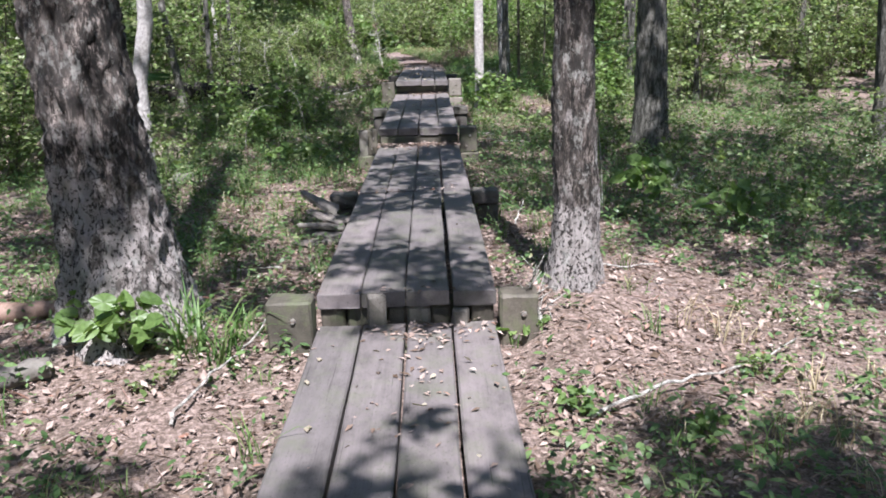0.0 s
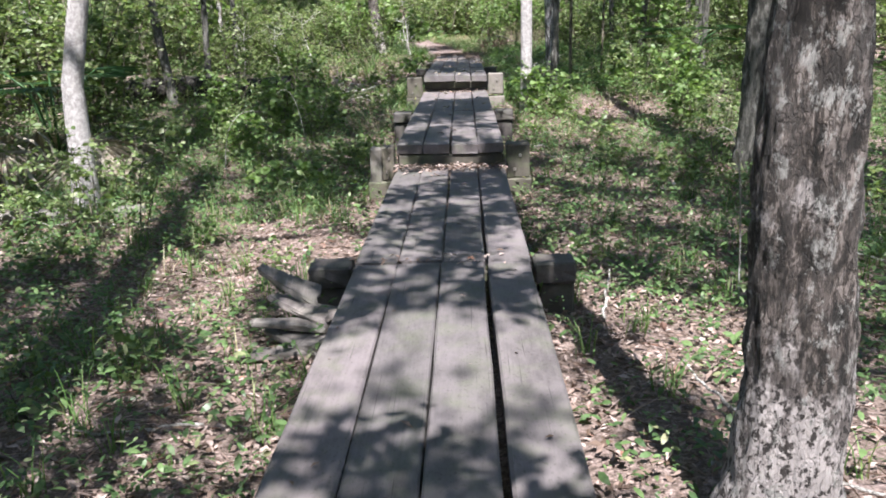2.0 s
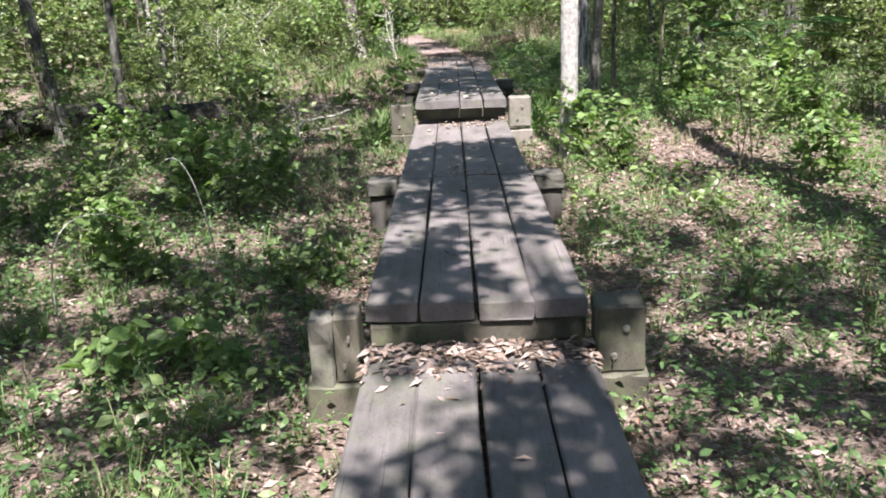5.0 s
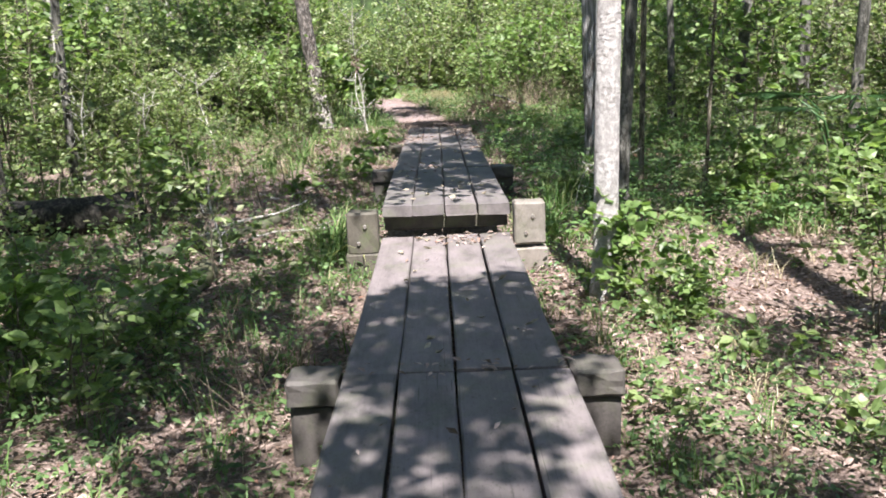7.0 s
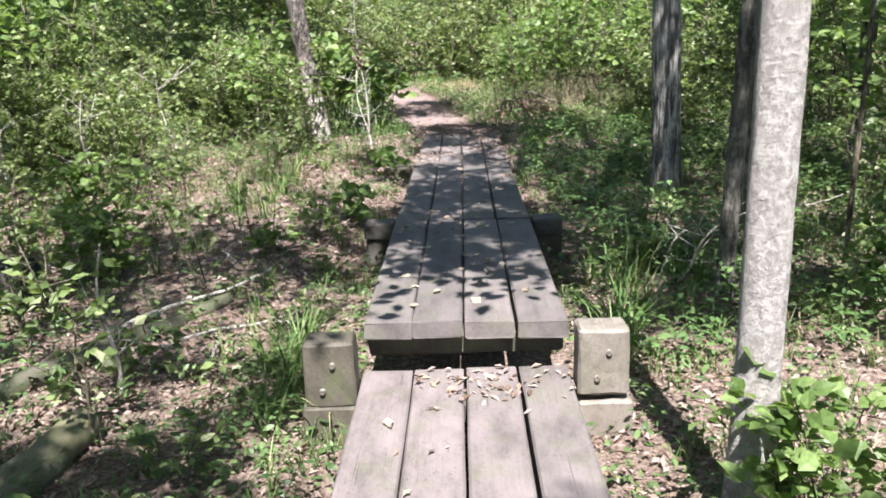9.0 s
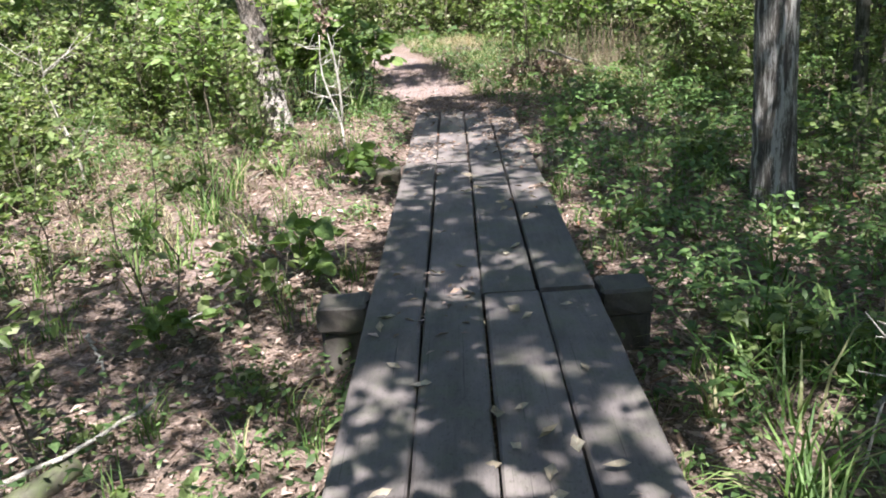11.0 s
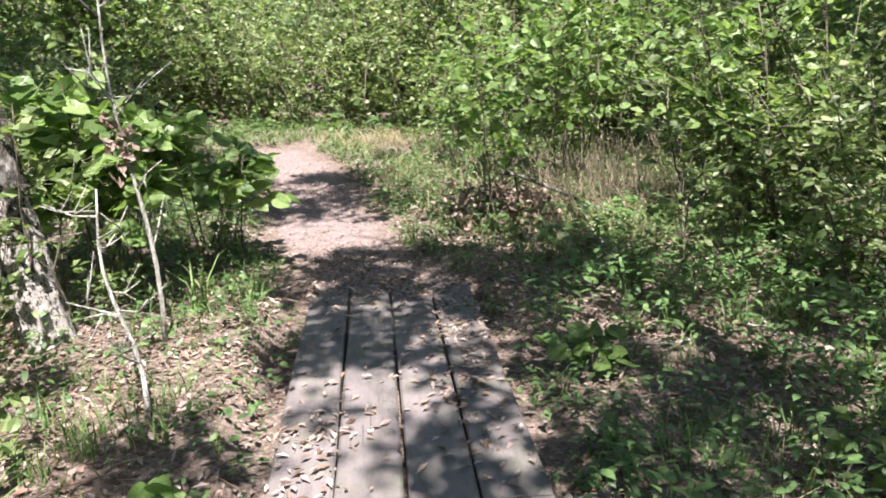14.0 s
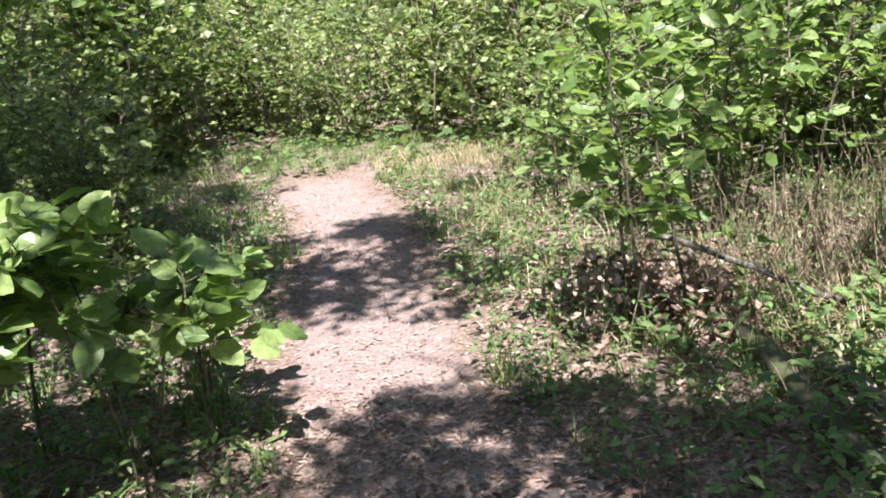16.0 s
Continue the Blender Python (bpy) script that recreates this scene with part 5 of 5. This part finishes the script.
shard("split pale slab of grey driftwood leaning on a heap", -0.76, 2.42, 0.30, (0.34, 0.15, 0.04), (24, 30, 12), 701)
shard("flat broken piece of grey driftwood", -0.70, 2.36, 0.20, (0.36, 0.16, 0.045), (6, 12, -18), 702)
shard("flat broken piece of grey driftwood", -0.74, 2.28, 0.145, (0.38, 0.15, 0.045), (-4, 7, 8), 704)
shard("dark rotten piece of driftwood under the slab", -0.70, 2.24, 0.09, (0.36, 0.18, 0.05), (5, 3, -24), 703)
shard("dark rotten piece of driftwood under the slab", -0.76, 2.16, 0.045, (0.42, 0.16, 0.05), (-3, 3, 14), 705)
log("half-buried log among leaves by the trail", (1.19, 19.35, 0.05), (1.27, 18.1, 0.05), 0.05, 0.055, MOSSLOG, 9)
log("rotten grey branch beside the half-buried log", (1.42, 19.0, 0.05), (1.5, 18.2, 0.04), 0.03, 0.025, DEADWOOD, 8)


def brush(x, y, rx, ry, n, height, seed, label):
    """A thicket of thin, dry, brown upright stems."""
    r = np.random.default_rng(seed)
    px, py = x + rx * r.normal(0, 1, n), y + ry * r.normal(0, 1, n)
    base = np.stack([px, py, ground_z(px, py) - 0.02], -1)
    tip = base + np.stack([r.normal(0, 0.22, n), r.normal(0, 0.2, n), height * r.uniform(0.3, 1.0, n)], -1)
    ob = mesh_object("dry_brush", np_mesh("dry_brush", *join([spike(p, q, 0.0035) for p, q in zip(base, tip)]), True), DRYSTEM)
    return tagged(ob, label, "brush", kind="stuff")


brush(1.75, 19.9, 0.5, 0.4, 420, 0.75, 81, "thicket of thin dry brown stems under the bushes")
brush(-2.3, 15.6, 0.5, 0.4, 90, 0.6, 82, "sparse dry brown stems standing in sunny litter")
brush(-1.0, 8.9, 0.12, 0.35, 60, 0.5, 83, "sparse dry brown stems beside the planks")
n = 900
x, y = sr.normal(0.95, 0.22, n), sr.normal(19.75, 0.22, n)
along, up = wild(n, 0.8)
ob = mesh_object("dead_fern", leaf_cloud("dead_fern", np.stack([x, y, ground_z(x, y) + sr.uniform(0.01, 0.22, n)], -1), along, up, sr.uniform(0.04, 0.09, n), CURL), LITTER)
tagged(ob, "heap of reddish-brown dead fern leaves by the trail", "dead fern", kind="stuff")
log("dry dark branch leaning in the bushes", (0.95, 19.9, 0.35), (1.9, 19.2, 0.05), 0.016, 0.012, BARK_G, 10, "fallen_branch")
log("long pale dead branch lying on leaf litter", (-2.1, 11.9, 0.05), (-1.3, 12.75, 0.14), 0.014, 0.006, TWIG, 11, "fallen_branch")
log("pale dead branch lying on leaf litter", (-1.75, 11.75, 0.03), (-0.95, 12.15, 0.10), 0.010, 0.004, TWIG, 12, "fallen_branch")
log("forked dry branch on the forest floor", (-1.15, 12.05, 0.06), (-0.8, 11.85, 0.10), 0.007, 0.003, TWIG, 13, "fallen_branch")
log("thin dry branch beside the tree", (-1.0, -0.9, 0.03), (-0.75, 0.0, 0.12), 0.008, 0.004, TWIG, 14, "fallen_branch")
log("thin dry branch on pinkish litter", (0.8, -1.0, 0.02), (1.9, -0.4, 0.08), 0.009, 0.004, TWIG, 15, "fallen_branch")
br = np.random.default_rng(9)
for k in range(46):
    s = br.choice([-1, 1])
    x0, y0 = s * br.uniform(0.8, 3.0), br.uniform(-2, 21)
    if path_gap(x0, y0) < 0.8:
        continue
    a, ln = br.uniform(0, 6.28), br.uniform(0.3, 0.9)
    x1, y1 = x0 + ln * math.cos(a), y0 + ln * math.sin(a)
    if path_gap(x1, y1) < 0.62:
        continue
    log("dry fallen stick lying on the leaf litter", (x0, y0, 0.02), (x1, y1, br.uniform(0.02, 0.16)), 0.008, 0.004, TWIG, 60 + k, "stick")


def dead_twig(x, y, height, seed, label, reach=0.3, lean=(0.0, 0.0)):
    """A leafless, bleached, forked small stem."""
    r = np.random.default_rng(seed)
    th = new("dead_sapling")
    th.location = (x, y, float(ground_z(x, y)) - 0.03)
    tagged(th, label, "dead sapling")
    ts = np.linspace(0, 1, 10)
    main = np.stack([lean[0] * ts + 0.03 * np.sin(7 * ts), lean[1] * ts, height * ts], -1)
    part("stem", np_mesh("stem", *tube(main, np.linspace(0.013, 0.004, 10), 6), True), TWIG, th)
    for q in range(11):
        f = r.uniform(0.2, 0.95)
        p = np.array([np.interp(f, ts, main[:, c]) for c in range(3)])
        a = r.uniform(0, 6.28)
        ln = reach * r.uniform(0.4, 1.0)
        d = np.array([math.cos(a), math.sin(a) * 0.6, r.uniform(0.1, 1.0)])
        mid = p + d * ln * 0.5 + r.normal(0, 0.02, 3)
        end = p + d * ln
        pieces = [tube(np.stack([p, mid, end]), [0.005, 0.004, 0.002], 5)]
        for g in range(2):
            e2 = mid + (r.normal(0, 1, 3) + np.array([0, 0, 0.6])) * 0.07
            pieces.append(tube(np.stack([mid, (mid + e2) / 2, e2]), [0.003, 0.0025, 0.0015], 4))
        part("twig", np_mesh("twig", *join(pieces), True), TWIG, th)
    return th


dt = dead_twig(-1.12, 17.35, 1.9, 3, "bleached leafless sapling with forked twigs", 0.4, (-0.08, -0.05))
at = np.random.default_rng(2).normal(0, 1, (46, 3)) * np.array([0.035, 0.035, 0.07]) + np.array([-0.06, -0.06, 1.0])
along, up = wild(46, 1.2)
part("dead_leaf_clump", leaf_cloud("dead_leaf_clump", at, along, up, np.full(46, 0.06), CURL), LITTER, dt, "clump of dry tan leaves")["kind"] = "stuff"
dead_twig(-1.02, 16.6, 0.95, 4, "short bleached dead stem with side twigs", 0.22, (-0.15, 0.2))
dead_twig(1.35, 12.6, 0.55, 5, "crooked white dead branch standing in grass", 0.25, (0.25, -0.3))
dead_twig(-3.6, 15.2, 1.0, 6, "pale tangle of dead twigs in the brush", 0.6)
dead_twig(-4.1, 14.3, 1.3, 16, "pale tangle of dead twigs in the brush", 0.7, (0.2, 0.0))
dead_twig(-3.1, 16.3, 1.1, 17, "pale tangle of dead twigs in the brush", 0.6, (-0.2, 0.1))
dead_twig(-1.78, 11.25, 0.85, 7, "thin pale dead stem by a mossy log", 0.12)
dead_twig(0.68, -0.02, 0.34, 8, "small pale forked root by the step", 0.16)


def palmetto(x, y, seed, fronds, material, label, dead=False, scale=1.0):
    r = np.random.default_rng(seed)
    th = new("palmetto")
    th.location = (x, y, float(ground_z(x, y)))
    th.scale = (scale, scale, scale)
    tagged(th, label, "palmetto")
    for k in range(fronds):
        a = 6.28 * k / fronds + r.uniform(-0.3, 0.3)
        out, rise = r.uniform(0.35, 0.6), (r.uniform(0.15, 0.35) if dead else r.uniform(0.5, 0.95))
        d = np.array([math.cos(a), math.sin(a), 0])
        tip = d * out + np.array([0, 0, rise])
        stalk = tube(np.stack([d * 0.03, d * out * 0.5 + np.array([0, 0, rise * 0.8]), tip]), [0.016, 0.013, 0.009], 5)
        part("stalk", np_mesh("stalk", *stalk, True), material, th)
        n = 17
        fan = np.linspace(-1.35, 1.35, n)
        side = np.array([-math.sin(a), math.cos(a), 0])
        droop = -1.1 if dead else 0.05
        along = np.cos(fan)[:, None] * (d + np.array([0, 0, droop])) + np.sin(fan)[:, None] * side
        tpl = (np.array([[0, 0, 0], [0.035, 0.5, 0.01], [0, 1, -0.08], [-0.035, 0.5, 0.01]]), KITE[1])
        part("frond", leaf_cloud("frond", np.repeat(tip[None], n, 0), along, np.repeat(np.array([[0.1, 0.1, 1.0]]), n, 0), r.uniform(0.42, 0.6, n), tpl), material, th)


palmetto(-4.2, 7.1, 1, 11, DEADPALM, "dead palmetto with drooping tan fronds", True, 1.35)
palmetto(-4.5, 7.7, 2, 7, PALM, "dark green fan palmetto", False, 1.1)
palmetto(4.1, 13.4, 3, 7, PALM, "green fan palmetto in the understory", False, 1.0)



def arching_stalk(x, y, height, reach, seed):
    ts = np.linspace(0, 1, 12)
    pts = np.stack([reach * ts ** 2, 0.06 * np.sin(4 * ts + seed), height * np.sin(ts * 1.9) / math.sin(1.57)], -1)
    ob = mesh_object("grass_stalk", np_mesh("grass_stalk", *tube(pts, np.linspace(0.006, 0.002, 12), 5), True), TWIG)
    ob.location = (x, y, float(ground_z(x, y)) - 0.02)
    return tagged(ob, "single tall arching straw-coloured stalk", "grass stalk")


arching_stalk(1.62, 2.75, 1.0, -0.26, 1)
arching_stalk(-2.3, 6.6, 0.7, 0.5, 2)
arching_stalk(-1.6, 7.4, 0.8, -0.3, 3)
arching_stalk(1.15, 12.2, 0.5, 0.35, 4)

# ---- far woods ----
n = 90000
a = sr.uniform(0, 2 * math.pi, n)
rad = sr.uniform(20, 46, n) ** 1.0
x, y = rad * np.cos(a), 10 + rad * np.sin(a)
z = ground_z(x, y) + sr.random(n) ** 1.3 * 8.5
keep = (path_gap(x, y) > 2.0) & (lump(0.5 * x, 0.5 * y + 0.4 * z, 1.0) + 0.4 * lump(1.3 * x + z, 1.3 * y, 4.0) > -0.35) & (y > -14)
x, y, z = x[keep], y[keep], z[keep]
along, up = wild(len(x), 0.5)
ob = mesh_object("far_woods", leaf_cloud("far_woods", np.stack([x, y, z], -1), along, up, sr.uniform(0.16, 0.34, len(x)), KITE), FARLEAF)
tagged(ob, "distant woodland foliage in mixed greens", "woods", kind="stuff")
# flat ring of woods: shaded gaps between leaf clumps are painted as near-black noise
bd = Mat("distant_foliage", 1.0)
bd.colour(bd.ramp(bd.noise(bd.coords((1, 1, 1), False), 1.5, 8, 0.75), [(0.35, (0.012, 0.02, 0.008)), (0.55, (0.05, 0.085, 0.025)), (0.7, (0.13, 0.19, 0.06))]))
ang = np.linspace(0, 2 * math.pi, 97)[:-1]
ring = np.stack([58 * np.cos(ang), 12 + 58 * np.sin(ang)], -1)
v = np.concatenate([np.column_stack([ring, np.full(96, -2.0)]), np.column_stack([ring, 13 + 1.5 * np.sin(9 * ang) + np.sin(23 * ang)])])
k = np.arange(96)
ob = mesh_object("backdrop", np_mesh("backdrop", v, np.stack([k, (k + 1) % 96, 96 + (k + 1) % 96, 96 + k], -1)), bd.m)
tagged(ob, "distant edge of the woods", "backdrop", kind="structure")
